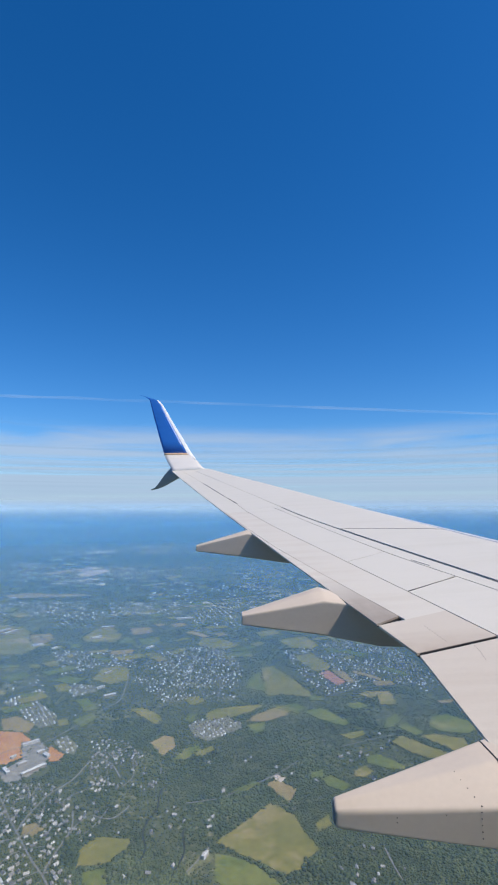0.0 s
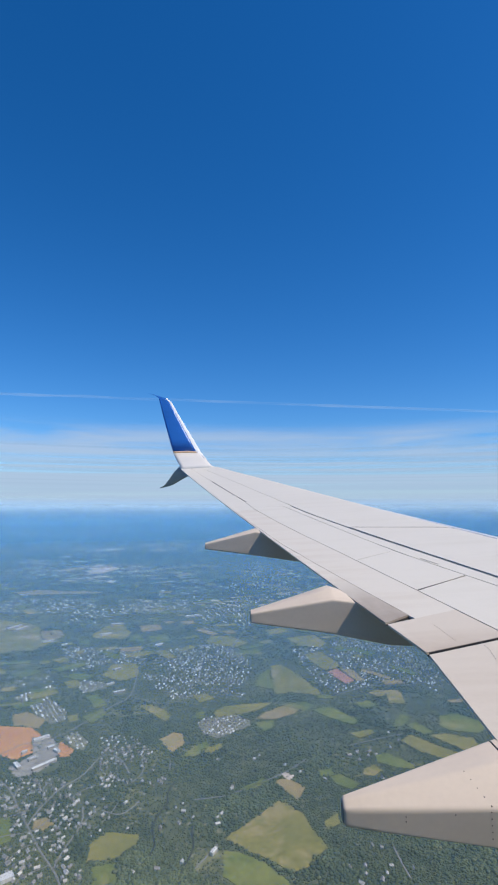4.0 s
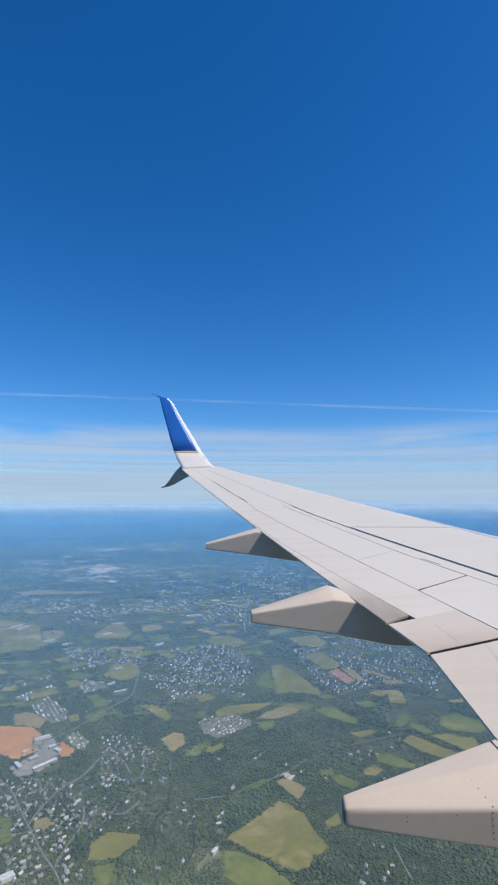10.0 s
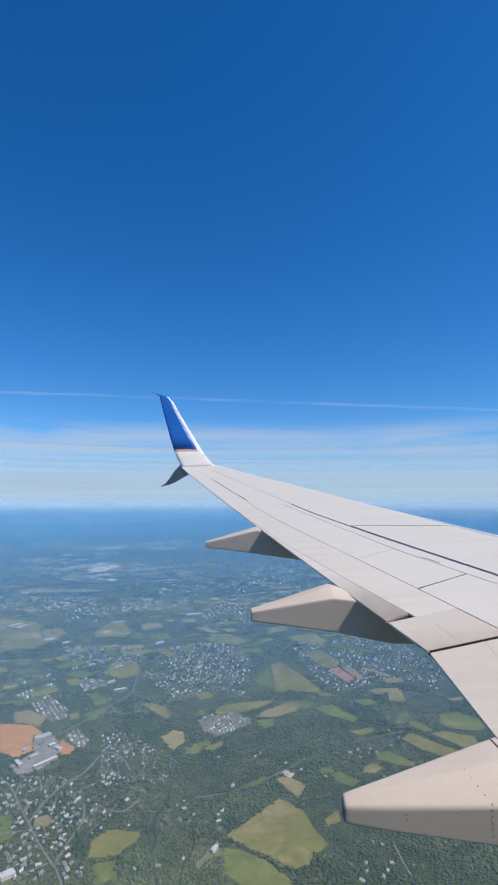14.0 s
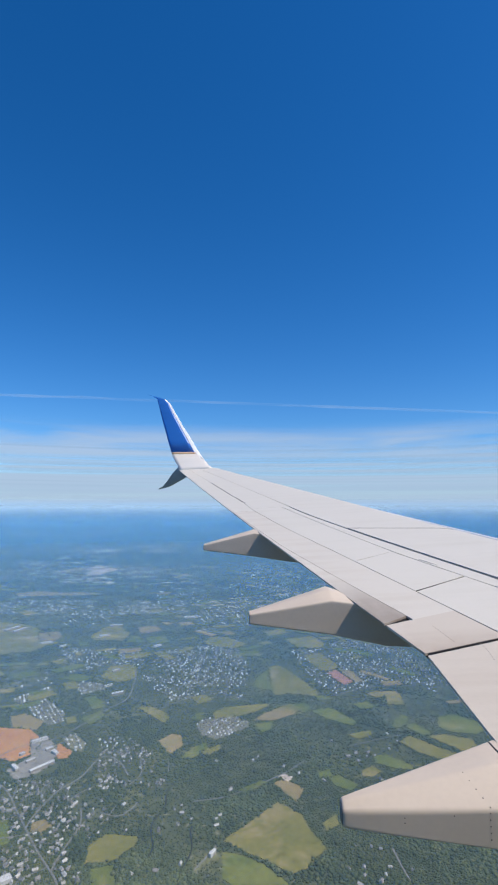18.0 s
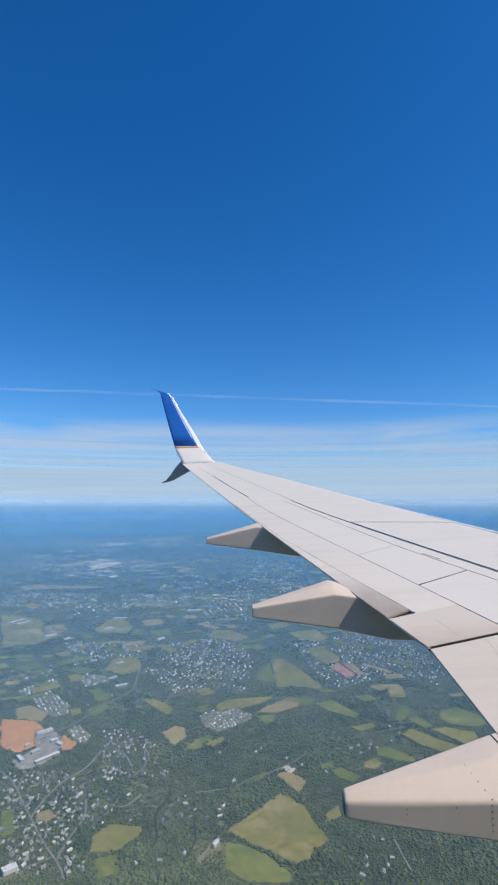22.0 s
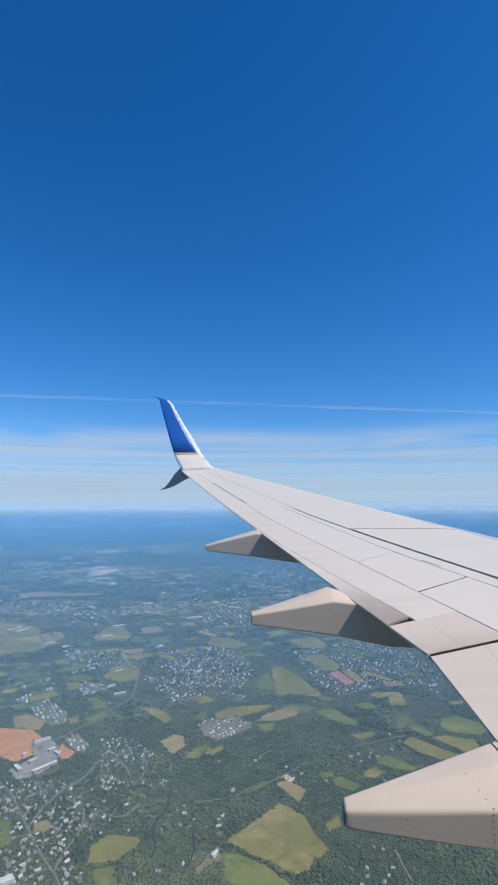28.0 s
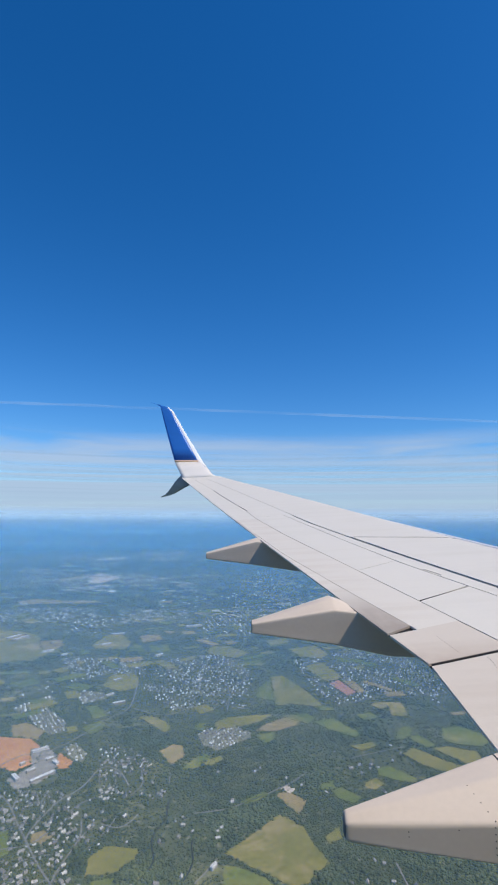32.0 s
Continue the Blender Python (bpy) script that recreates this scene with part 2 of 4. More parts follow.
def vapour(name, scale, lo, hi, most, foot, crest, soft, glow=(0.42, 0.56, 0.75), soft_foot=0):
    """Cloud, contrail and haze sheet: stretched streaks that glow by emission, thinning to both edges (metres above the
    sheet's foot).
    """
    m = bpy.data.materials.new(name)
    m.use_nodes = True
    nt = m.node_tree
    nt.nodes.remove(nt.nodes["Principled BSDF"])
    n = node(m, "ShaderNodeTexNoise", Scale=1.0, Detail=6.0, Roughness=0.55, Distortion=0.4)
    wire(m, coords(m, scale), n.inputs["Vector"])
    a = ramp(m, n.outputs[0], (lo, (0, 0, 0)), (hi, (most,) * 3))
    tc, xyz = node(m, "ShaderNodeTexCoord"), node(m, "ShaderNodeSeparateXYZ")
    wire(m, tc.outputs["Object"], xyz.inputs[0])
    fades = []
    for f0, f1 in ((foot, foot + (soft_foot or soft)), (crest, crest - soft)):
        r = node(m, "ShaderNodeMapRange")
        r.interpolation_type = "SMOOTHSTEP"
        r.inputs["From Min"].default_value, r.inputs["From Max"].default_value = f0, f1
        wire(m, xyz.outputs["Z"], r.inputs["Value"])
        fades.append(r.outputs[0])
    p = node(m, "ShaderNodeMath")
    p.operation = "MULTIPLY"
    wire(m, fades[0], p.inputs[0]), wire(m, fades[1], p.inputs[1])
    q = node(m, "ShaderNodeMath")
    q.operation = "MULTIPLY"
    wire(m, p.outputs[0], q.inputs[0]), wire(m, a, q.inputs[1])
    # Brightness is emitted colour, not scattered sunlight.
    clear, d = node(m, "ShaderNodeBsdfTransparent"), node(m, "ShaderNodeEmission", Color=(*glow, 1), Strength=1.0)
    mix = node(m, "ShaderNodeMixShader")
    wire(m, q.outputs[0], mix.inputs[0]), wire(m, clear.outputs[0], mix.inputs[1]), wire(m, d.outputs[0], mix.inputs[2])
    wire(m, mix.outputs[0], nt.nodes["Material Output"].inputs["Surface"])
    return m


# ---- mesh helpers ----
def mesh(name, verts, faces, mat, smooth=False):
    me = bpy.data.meshes.new(name)
    me.from_pydata([tuple(v) for v in verts], [], faces)
    me.materials.append(mat)
    if smooth:
        me.shade_smooth()
    return me


def bulk(name, verts, tris, mat):
    """A large triangle mesh from arrays."""
    me = bpy.data.meshes.new(name)
    me.vertices.add(len(verts)), me.loops.add(tris.size), me.polygons.add(len(tris))
    me.vertices.foreach_set("co", verts.astype(np.float32).ravel())
    me.loops.foreach_set("vertex_index", tris.astype(np.int32).ravel())
    me.polygons.foreach_set("loop_start", np.arange(0, tris.size, 3, dtype=np.int32))
    me.update(calc_edges=True)
    me.materials.append(mat)
    return me


def part(name, me, parent, label=""):
    ob = new(name, me)
    ob.parent = parent
    return tagged(ob, label)


def empty(name, at=(0, 0, 0)):
    ob = new(name)
    ob.location = at
    return ob


def loft(rings, cap=True):
    """Skin over closed rings of equal count."""
    n = len(rings[0])
    verts = [v for r in rings for v in r]
    faces = []
    for i in range(len(rings) - 1):
        for j in range(n):
            k = (j + 1) % n
            faces.append((i * n + j, i * n + k, (i + 1) * n + k, (i + 1) * n + j))
    if cap:
        faces += [tuple(reversed(range(n))), tuple(range((len(rings) - 1) * n, len(rings) * n))]
    return verts, faces


# ---- ground, air and cloud ----
def lie(x, y):
    """Height of the land: level, with a long low rise far out."""
    return max(0.0, math.hypot(x, y) - 2800) * 0.055


def annulus(name, radii, segments, mat):
    verts = [(r * math.sin(6.28318530718 * k / segments), r * math.cos(6.28318530718 * k / segments), lie(r, 0)) for r in radii for k in range(segments)]
    n, faces = segments, []
    for i in range(len(radii) - 1):
        for j in range(n):
            k = (j + 1) % n
            faces.append((i * n + k, i * n + j, (i + 1) * n + j, (i + 1) * n + k))
    faces.append(tuple(reversed(range(n))))
    return mesh(name, verts, faces, mat)


ground = tagged(new("ground", annulus("ground", [20, 200, 600, 1500, 2800, 4960], 96, GROUND)), "flat wooded countryside under light haze", "ground", kind="structure")


def curtain(name, r, z0, z1, mat, a0=-180, a1=180, steps=96, foot=None):
    """A sheet ring for painted haze or cloud round the sky, leaning outwards where its foot is narrower."""
    verts, faces = [], []
    foot = foot or r
    for k in range(steps + 1):
        a = radians(a0 + (a1 - a0) * k / steps)
        verts += [(foot * math.sin(a), foot * math.cos(a), 0), (r * math.sin(a), r * math.cos(a), z1 - z0)]
        if k:
            faces.append((2 * k - 2, 2 * k, 2 * k + 1, 2 * k - 1))
    ob = new(name, mesh(name, verts, faces, mat, True))
    ob.location.z = z0
    return ob


# Distance haze is put in by sheet tints, bluer then paler farther out.
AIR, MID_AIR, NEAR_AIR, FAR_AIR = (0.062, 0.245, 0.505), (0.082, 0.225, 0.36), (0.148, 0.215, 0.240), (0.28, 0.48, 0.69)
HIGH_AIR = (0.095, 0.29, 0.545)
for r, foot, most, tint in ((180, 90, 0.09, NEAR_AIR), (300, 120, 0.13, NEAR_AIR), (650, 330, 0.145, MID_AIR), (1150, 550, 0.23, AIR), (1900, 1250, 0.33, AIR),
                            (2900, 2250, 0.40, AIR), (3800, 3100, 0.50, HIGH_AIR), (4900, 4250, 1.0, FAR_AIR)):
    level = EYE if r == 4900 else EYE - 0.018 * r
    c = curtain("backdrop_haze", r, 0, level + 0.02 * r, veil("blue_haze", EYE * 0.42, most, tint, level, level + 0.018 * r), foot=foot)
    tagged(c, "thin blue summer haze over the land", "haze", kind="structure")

# Horizon haze is painted as a self-lit sheet close round the eye.
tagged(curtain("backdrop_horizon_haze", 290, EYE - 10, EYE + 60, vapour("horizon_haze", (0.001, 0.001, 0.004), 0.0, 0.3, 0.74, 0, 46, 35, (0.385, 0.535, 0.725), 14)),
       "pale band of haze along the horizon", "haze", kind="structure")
tagged(curtain("backdrop_cirrus", 4930, EYE, EYE + 1300, vapour("cirrus", (0.00030, 0.00030, 0.020), 0.45, 0.58, 0.84, -250, 600, 230, (0.46, 0.57, 0.73))),
       "streaked bands of thin white cirrus above the horizon", "clouds", kind="structure")
tagged(curtain("backdrop_grey_streaks", 4915, EYE, EYE + 700, vapour("grey_streak_cloud", (0.00024, 0.00024, 0.030), 0.49, 0.63, 0.46, 60, 600, 120, (0.32, 0.45, 0.64))),
       "thin grey streaks of layered cloud", "clouds", kind="structure")
tagged(curtain("backdrop_cloud_bank", 4922, EYE + 300, EYE + 900, vapour("cirrus_bank", (0.00042, 0.00042, 0.0045), 0.40, 0.62, 0.64, 30, 500, 190, (0.47, 0.57, 0.72)), -70, 70, 90),
       "soft pale sheet of high cloud", "clouds", kind="structure")


def contrail():
    """A straight old trail, a little ragged, falling to one side."""
    a, b = Vector((-3280, 4300, EYE + 968)), Vector((3250, 4300, EYE + 742))
    verts, faces = [], []
    for k in range(121):
        p = a.lerp(b, k / 120)
        w = 11 + 5 * noise.noise((k * 0.21, 2, 7))
        for dz in (-w, 0, w):
            verts.append((p.x, p.y, p.z + dz + 4 * noise.noise((k * 0.13, 5, 1))))
        if k:
            faces += [(3 * k - 3 + j, 3 * k + j, 3 * k + 1 + j, 3 * k - 2 + j) for j in (0, 1)]
    m = vapour("contrail_vapour", (0.0016, 0.0016, 0.02), 0.30, 0.80, 0.30, -1e5, 1e5, 1, (0.50, 0.64, 0.84))
    tagged(new("backdrop_contrail", mesh("contrail", verts, faces, m, True)), "long thin old contrail across the blue sky", "clouds", kind="structure")


contrail()


# ---- the wing ----
def te(y):
    return 1.15 if y < 3.45 else 1.15 - 0.263 * (y - 3.45)


def le(y):
    return 3.03 - 0.421 * (y - 6.25) + (0.07 * math.sin(math.pi * (y - 7) / 7.5) if 7 < y < 14.5 else 0)


def surface(y, v, lift=0.0):
    """Point on the upper skin: y metres outboard, v from the trailing edge (0) to the leading edge (1)."""
    x0, x1 = te(y), le(y)
    x = x0 + v * (x1 - x0)
    z = -1.45 + 0.155 * y + 0.0012 * y * y + 0.06 * (x - x0)
    if v > 0.84:
        z -= 0.035 * (x1 - x0) * ((v - 0.84) / 0.16) ** 3
    return Vector((x, y, EYE + z + lift))


def line(ys, vs):
    return lambda y: float(np.interp(y, ys, vs))


V_A = line((0, 4.8, 6.15, 8.2, 10.8, 14.4), (0.56, 0.515, 0.486, 0.445, 0.465, 0.505))
V_B = line((0, 4.6, 5.0, 5.8, 8.9, 15), (0.47, 0.450, 0.435, 0.410, 0.390, 0.40))
V_C = line((0, 3.7, 4.6, 6.0, 7.5, 8.8, 9.6, 12.6, 15), (0.22, 0.216, 0.210, 0.194, 0.165, 0.158, 0.184, 0.211, 0.23))
V_D = line((0, 4.07, 5.1, 6.4, 8.7), (0.09, 0.080, 0.052, 0.018, 0.006))
EDGE, NOSE, NOSE_LINE = (lambda y: 0.0), (lambda y: 1.0), (lambda y: 0.94)

wing = tagged(empty("aircraft_wing", (2.0, 0.9, EYE - 1.3)), "light grey swept airliner wing with a blue winglet", "aircraft wing")
BANK = Matrix.Translation((0, 0, EYE)) @ Matrix.Rotation(radians(-0.55), 4, "X") @ Matrix.Translation((0, 0, -EYE))  # the wing hangs a little low
wing.matrix_basis = BANK @ wing.matrix_basis
wing_base = Matrix.Translation(-Vector((2.0, 0.9, EYE - 1.3)))


def on_wing(name, verts, faces, mat, label="", parent=None, smooth=True):
    me = mesh(name, verts, faces, mat, smooth)
    if parent is None:
        me.transform(wing_base)
        return part(name, me, wing, label)
    me.transform(wing_base)
    return part(name, me, parent, label)


def plate(name, y0, y1, lo, hi, mat, skew0=0.0, skew1=0.0, gap=0.006, nu=14, nv=6, label="", lift=0.0, depth=0.016, ends=(1, 1), rims=(1, 1)):
    """A skin panel between two chord lines and two (skewed) rib lines, with a narrow gap all round and a softened rim."""
    top, faces = [], []
    for i in range(nu + 1):
        for j in range(nv + 1):
            s, w = i / nu, j / nv
            ya, yb = y0 + gap * ends[0], y1 - gap * ends[1]
            y = ya + (yb - ya) * s
            v0, v1 = lo(y), hi(y)
            v = v0 + (v1 - v0) * w
            y += (skew0 * (1 - s) + skew1 * s) * (v - lo(y0 if s < 0.5 else y1))
            v = lo(y) + (hi(y) - lo(y)) * w
            c = le(y) - te(y)
            v = min(max(v + (gap * rims[0] / c if j == 0 else -gap * rims[1] / c if j == nv else 0), 0), 1.0)
            top.append(surface(y, v, lift))
    n = nv + 1
    for i in range(nu):
        for j in range(nv):
            a = i * n + j
            faces.append((a, a + n, a + n + 1, a + 1))
    border = [i * n for i in range(nu + 1)] + [nu * n + j for j in range(1, n)] + [i * n + nv for i in range(nu - 1, -1, -1)] + [j for j in range(nv - 1, 0, -1)]
    base = len(top)
    m = len(border)
    verts = top + [top[b] for b in border] + [top[b] - Vector((0, 0, depth)) for b in border]
    for k in range(m):
        q = (k + 1) % m
        faces.append((base + k, base + m + k, base + m + q, base + q))
    faces.append(tuple(base + m + k for k in reversed(range(m))))
    ob = on_wing(name, verts, faces, mat, label)
    ob.data.polygons.foreach_set("use_smooth", [k < nu * nv for k in range(len(ob.data.polygons))])
    return ob


def wing_core():
    rings = []
    for y in np.linspace(0.9, 15.38, 40):
        y = float(y)
        c = le(y) - te(y)
        up = [surface(y, v, -0.022) for v in np.linspace(0.004, 0.985, 18)]
        dn = [surface(y, v, -0.022) - Vector((0, 0, 0.002 + 0.11 * c * math.sin(math.pi * min(v, 0.985)) ** 1.4)) for v in np.linspace(0.96, 0.01, 10)]
        rings.append(up + dn)
    v, f = loft(rings)
    on_wing("wing_core", v, f, SEAM, "dark sealed structure in the panel gaps")


wing_core()


def root_fairing():
    """The wing carried on inboard, into the side of the cabin."""
    rings = []
    for y in (-0.45, -0.2, 0.1, 0.4, 0.7, 0.895):
        up = [surface(y, v, -0.004) for v in np.linspace(0.004, 0.985, 18)]
        dn = [surface(y, v, -0.03) - Vector((0, 0, 0.11 * (le(y) - te(y)) * math.sin(math.pi * v) ** 1.4)) for v in np.linspace(0.96, 0.01, 10)]
        rings.append(up + dn)
    v, f = loft(rings)
    on_wing("wing_root_fairing", v, f, WING_GREY, "smooth light grey wing root")


root_fairing()


def cabin_side():
    """The round cabin side that the view looks out from."""
    rings = []
    for x, k in ((-13.5, 0.62), (-12, 0.74), (-10, 0.87), (-8, 0.96), (-6, 1.0), (0, 1.0), (7, 1.0), (9.5, 0.93), (11.5, 0.76), (12.8, 0.5)):
        rings.append([Vector((x, -1.96 + 1.88 * k * math.cos(a), EYE - 0.3 + 2.0 * k * math.sin(a) + 0.5 * (1 - k))) for a in np.linspace(0, 6.2832, 49)[:-1]])
    v, f = loft(rings)
    tagged(new("wall_cabin", mesh("wall_cabin", v, f, WHITE, True)), "round white aircraft cabin side beside the wing root", "aircraft cabin", kind="structure")


cabin_side()
# slats, upper skins, spoilers, flaps
plate("slat", 0.9, 7.1, V_A, NOSE_LINE, WING_GREY, 0, -0.75, 0.022, 16, 14, "light grey leading-edge slat", ends=(1, 0.3))
plate("slat", 7.1, 15.38, V_A, NOSE_LINE, WING_GREY, -0.75, 0.0, 0.005, 20, 14, "light grey leading-edge slat", ends=(1, 0))
plate("slat_nose", 0.9, 15.38, NOSE_LINE, NOSE, NOSE_METAL, 0, 0, 0.003, 40, 4, "bare metal leading edge", ends=(0, 0), rims=(2, 0))
plate("upper_skin", 0.9, 8.9, V_B, V_A, WING_GREY, 0, 0, 0.004, 22, 2, ends=(1, 0.4), rims=(1, 7))
plate("spoiler", 0.9, 4.6, V_C, V_B, WING_GREY, 0, 1.3, 0.008, 10, 6, "flat light grey spoiler panel")
plate("spoiler", 4.6, 5.58, V_C, V_B, WING_GREY, 1.3, 1.3, 0.008, 6, 6, "flat light grey spoiler panel", ends=(1, 0.6))
plate("spoiler", 5.58, 8.9, V_C, V_B, WING_GREY, 1.3, 0.0, 0.007, 12, 6, "flat light grey spoiler panel", ends=(0.6, 0.3))
plate("upper_skin", 8.9, 15.38, V_C, V_A, WING_GREY, 0, 0, 0.005, 18, 6, ends=(0.3, 0))
plate("inboard_flap", 0.9, 3.45, EDGE, V_C, FLAP_GREY, 0, 0.8, 0.008, 12, 8, "beige-grey inboard flap", rims=(0, 1))
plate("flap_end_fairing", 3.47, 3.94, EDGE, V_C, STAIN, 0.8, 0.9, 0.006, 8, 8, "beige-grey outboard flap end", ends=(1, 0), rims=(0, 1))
plate("trailing_edge_panel", 4.012, 8.7, V_D, V_C, PANEL_GREY, 0.9, 0, 0.003, 20, 4, ends=(0, 0.5))
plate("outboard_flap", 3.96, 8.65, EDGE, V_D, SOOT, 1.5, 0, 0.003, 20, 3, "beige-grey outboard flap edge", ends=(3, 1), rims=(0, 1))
plate("aileron", 8.7, 12.75, EDGE, V_C, WING_GREY, 0, 0, 0.008, 14, 4, "light grey aileron", ends=(0.5, 0.4), rims=(0, 0.35))
plate("wing_tip_skin", 12.75, 15.38, EDGE, V_C, WING_GREY, 0, 0, 0.002, 10, 4, ends=(1, 0), rims=(0, 0.3))


def fasteners(y0, y1, v0, v1, n, parent):
    for k in range(n):
        s = k / (n - 1)
        p = surface(y0 + (y1 - y0) * s, v0 + (v1 - v0) * s, 0.005)
        rings = [[p + Vector((0.0018 * math.cos(a), 0.0038 * math.sin(a), dz)) for a in np.linspace(0, 5.5, 8)] for dz in (-0.004, 0)]
        v, f = loft(rings)
        on_wing("fastener", v, f, FASTENER, "small dark fastener head", parent, False)


for args in ((3.866, 3.617, 0.099, 0.092, 9), (3.553, 3.331, 0.135, 0.118, 7)):
    fasteners(*args, None)


for y0, v0, y1, v1 in ((12.39, 0.211, 10.27, 0.187), (10.12, 0.190, 9.48, 0.188)):
    a, b = surface(y0, v0, 0.004), surface(y1, v1, 0.004)
    v, f = loft([[p + Vector((dx, 0, dz)) for dx, dz in ((-0.004, -0.01), (0.004, -0.01), (0.004, 0.001), (-0.004, 0.001))] for p in (a, b)])
    on_wing("tab_slot", v, f, SEAM, "dark open slot beside the tab", None, False)


def seal(points, half, mat, label):
    """A thin strip pressed into a joint of the skin; points are (metres outboard, chord share)."""
    rings = []
    mid = [surface(y, v, 0.003) for y, v in points]
    for i, p in enumerate(mid):
        way = (mid[min(i + 1, len(mid) - 1)] - mid[max(i - 1, 0)]).normalized()
        side = way.cross(Vector((0, 0, 1))).normalized() * half
        rings.append([p - side - Vector((0, 0, 0.012)), p + side - Vector((0, 0, 0.012)), p + side, p - side])
    v, f = loft(rings)
    on_wing("joint_strip", v, f, mat, label, None, False)


seal([(4.6 + 1.3 * (v - V_C(4.6)), v) for v in np.linspace(V_C(4.6) + 0.004, V_B(4.9) - 0.006, 8)], 0.0012, SEAM, "thin dark joint between spoilers")
seal([(3.462 + 0.8 * v, v) for v in np.linspace(0.004, V_C(3.6) - 0.006, 8)], 0.0022, SEAM, "dark joint between the flaps")
seal([(7.1 - 0.75 * (v - V_A(7.1)), v) for v in np.linspace(V_A(7.1) + 0.01, 0.93, 12)], 0.003, SEAM, "thin dark joint between slats")
seal([(5.50, 0.430), (5.27, 0.440)], 0.0018, SEAM, "short dark slot")


def fairing(stations, seam_x, under=0.03, soft=0.35):
    """Flap-track fairing: (x, near y, far y, top, shoulder, bottom) below eye height, from its blunt tail forward."""
    def ring(s):
        x, ya, yb, zt, zr, zb = s
        w = yb - ya
        pts = [(ya + under * w, zb), (ya, zr), (ya + 0.42 * w, zt - 0.008), (ya + 0.80 * w, zt), (yb, zr), (yb - 0.05 * w, zb)]
        out = []
        for i, p in enumerate(pts):
            a, b = Vector(pts[i - 1]), Vector(pts[(i + 1) % len(pts)])
            p = Vector(p)
            r = min(0.22, 0.015 / max((a - p).length, 1e-4), 0.015 / max((b - p).length, 1e-4))
            e0, e1 = p + (a - p) * r, p + (b - p) * r
            for t in (-0.35, 0.0, 0.33, 0.67, 1.0, 1.35):
                if not 0 <= t <= 1:
                    q = e0 + (a - p) * r * 0.35 if t < 0 else e1 + (b - p) * r * 0.35
                    out.append(Vector((x, q.x, EYE + q.y)))
                    continue
                q = e0 * (1 - t) ** 2 + p * 2 * t * (1 - t) + e1 * t * t
                out.append(Vector((x, q.x, EYE + q.y)))
        return out
    rings = []
    first = stations[0]
    mid = Vector((first[0], (first[1] + first[2]) / 2, EYE + (first[3] + first[5]) / 2))
    r0 = ring(first)
    for dx, s in ((-0.018, 0.80), (-0.015, 0.87), (-0.009, 0.93), (0.0, 0.97), (0.014, 0.99)):
        t = max(dx, 0) / (stations[1][0] - first[0])
        sec = ring([p + (q - p) * t for p, q in zip(first, stations[1])])
        c = sum(sec, Vector()) / len(sec)
        s = 1 - (1 - s) * soft
        rings.append([c + (p - c) * s + Vector((min(dx, 0), 0, 0)) for p in sec])
    tip = 1 - 0.20 * soft
    for a, b in zip(stations, stations[1:]):
        for k in range(5):
            t = k / 5
            if a is first and (b[0] - a[0]) * t < 0.02:
                continue
            rings.append(ring([p + (q - p) * t for p, q in zip(a, b)]))
    rings.append(ring(stations[-1]))
    v, f = loft(rings)
    body = on_wing("flap_track_fairing", v, f, FAIRING_GREY, "beige-grey canoe-shaped flap track fairing")
    for k, poly in enumerate(body.data.polygons):
        poly.use_smooth = len(poly.vertices) == 4
    tail = [[mid + (p - mid) * s + Vector((dx, 0, 0)) for p in r0] for s, dx in ((tip, -0.0178), (tip * 0.97, -0.021), (tip * 0.6, -0.022))]
    v, f = loft(tail)
    on_wing("tail_seal", v, f, TAIL, "dark grey tail end", body)
    if seam_x:
        for a, b in zip(stations, stations[1:]):
            if a[0] <= seam_x <= b[0]:
                t = (seam_x - a[0]) / (b[0] - a[0])
                s = [p + (q - p) * t for p, q in zip(a, b)]
                big = ring(s)
                m = sum(big, Vector()) / len(big)
                v, f = loft([[m + (p - m) * 1.006 + Vector((dx, 0, 0)) for p in big] for dx in (-0.004, 0.004)])
                on_wing("joint_seal", v, f, RUBBER, "dark joint between fairing sections", body)
    return body


f1 = fairing(((-0.56, 7.20, 7.32, -0.435, -0.45, -0.525), (0.10, 7.14, 7.46, -0.245, -0.29, -0.60), (0.65, 7.10, 7.50, -0.30, -0.34, -0.675), (1.7, 7.10, 7.50, -0.32, -0.40, -0.72), (2.5, 7.2, 7.4, -0.30, -0.36, -0.55)), 0)
f2 = fairing(((0.045, 4.48, 4.60, -0.83, -0.845, -0.93), (0.70, 4.44, 4.84, -0.655, -0.730, -1.005), (0.86, 4.43, 4.84, -0.705, -0.745, -1.035), (1.15, 4.40, 4.84, -0.79, -0.81, -1.085), (2.1, 4.40, 4.84, -0.80, -0.86, -1.12), (3.0, 4.5, 4.74, -0.78, -0.84, -1.0)), 0)
f3 = fairing(((0.416, 2.31, 2.385, -1.180, -1.214, -1.286), (1.16, 2.20, 2.68, -1.046, -1.150, -1.320), (1.5, 2.18, 2.70, -1.10, -1.18, -1.37), (2.6, 2.18, 2.70, -1.16, -1.26, -1.48), (3.6, 2.3, 2.6, -1.14, -1.24, -1.40)), 1.12, 0.0, 1.0)


def screws(parent, spots):
    for x, y, z in spots:
        v, f = loft([[Vector((x + 0.0024 * math.cos(a), y + dy, EYE + z + 0.0024 * math.sin(a))) for a in np.linspace(0, 5.5, 8)] for dy in (-0.001, 0.003)])
        on_wing("screw", v, f, RUBBER, "", parent, False)


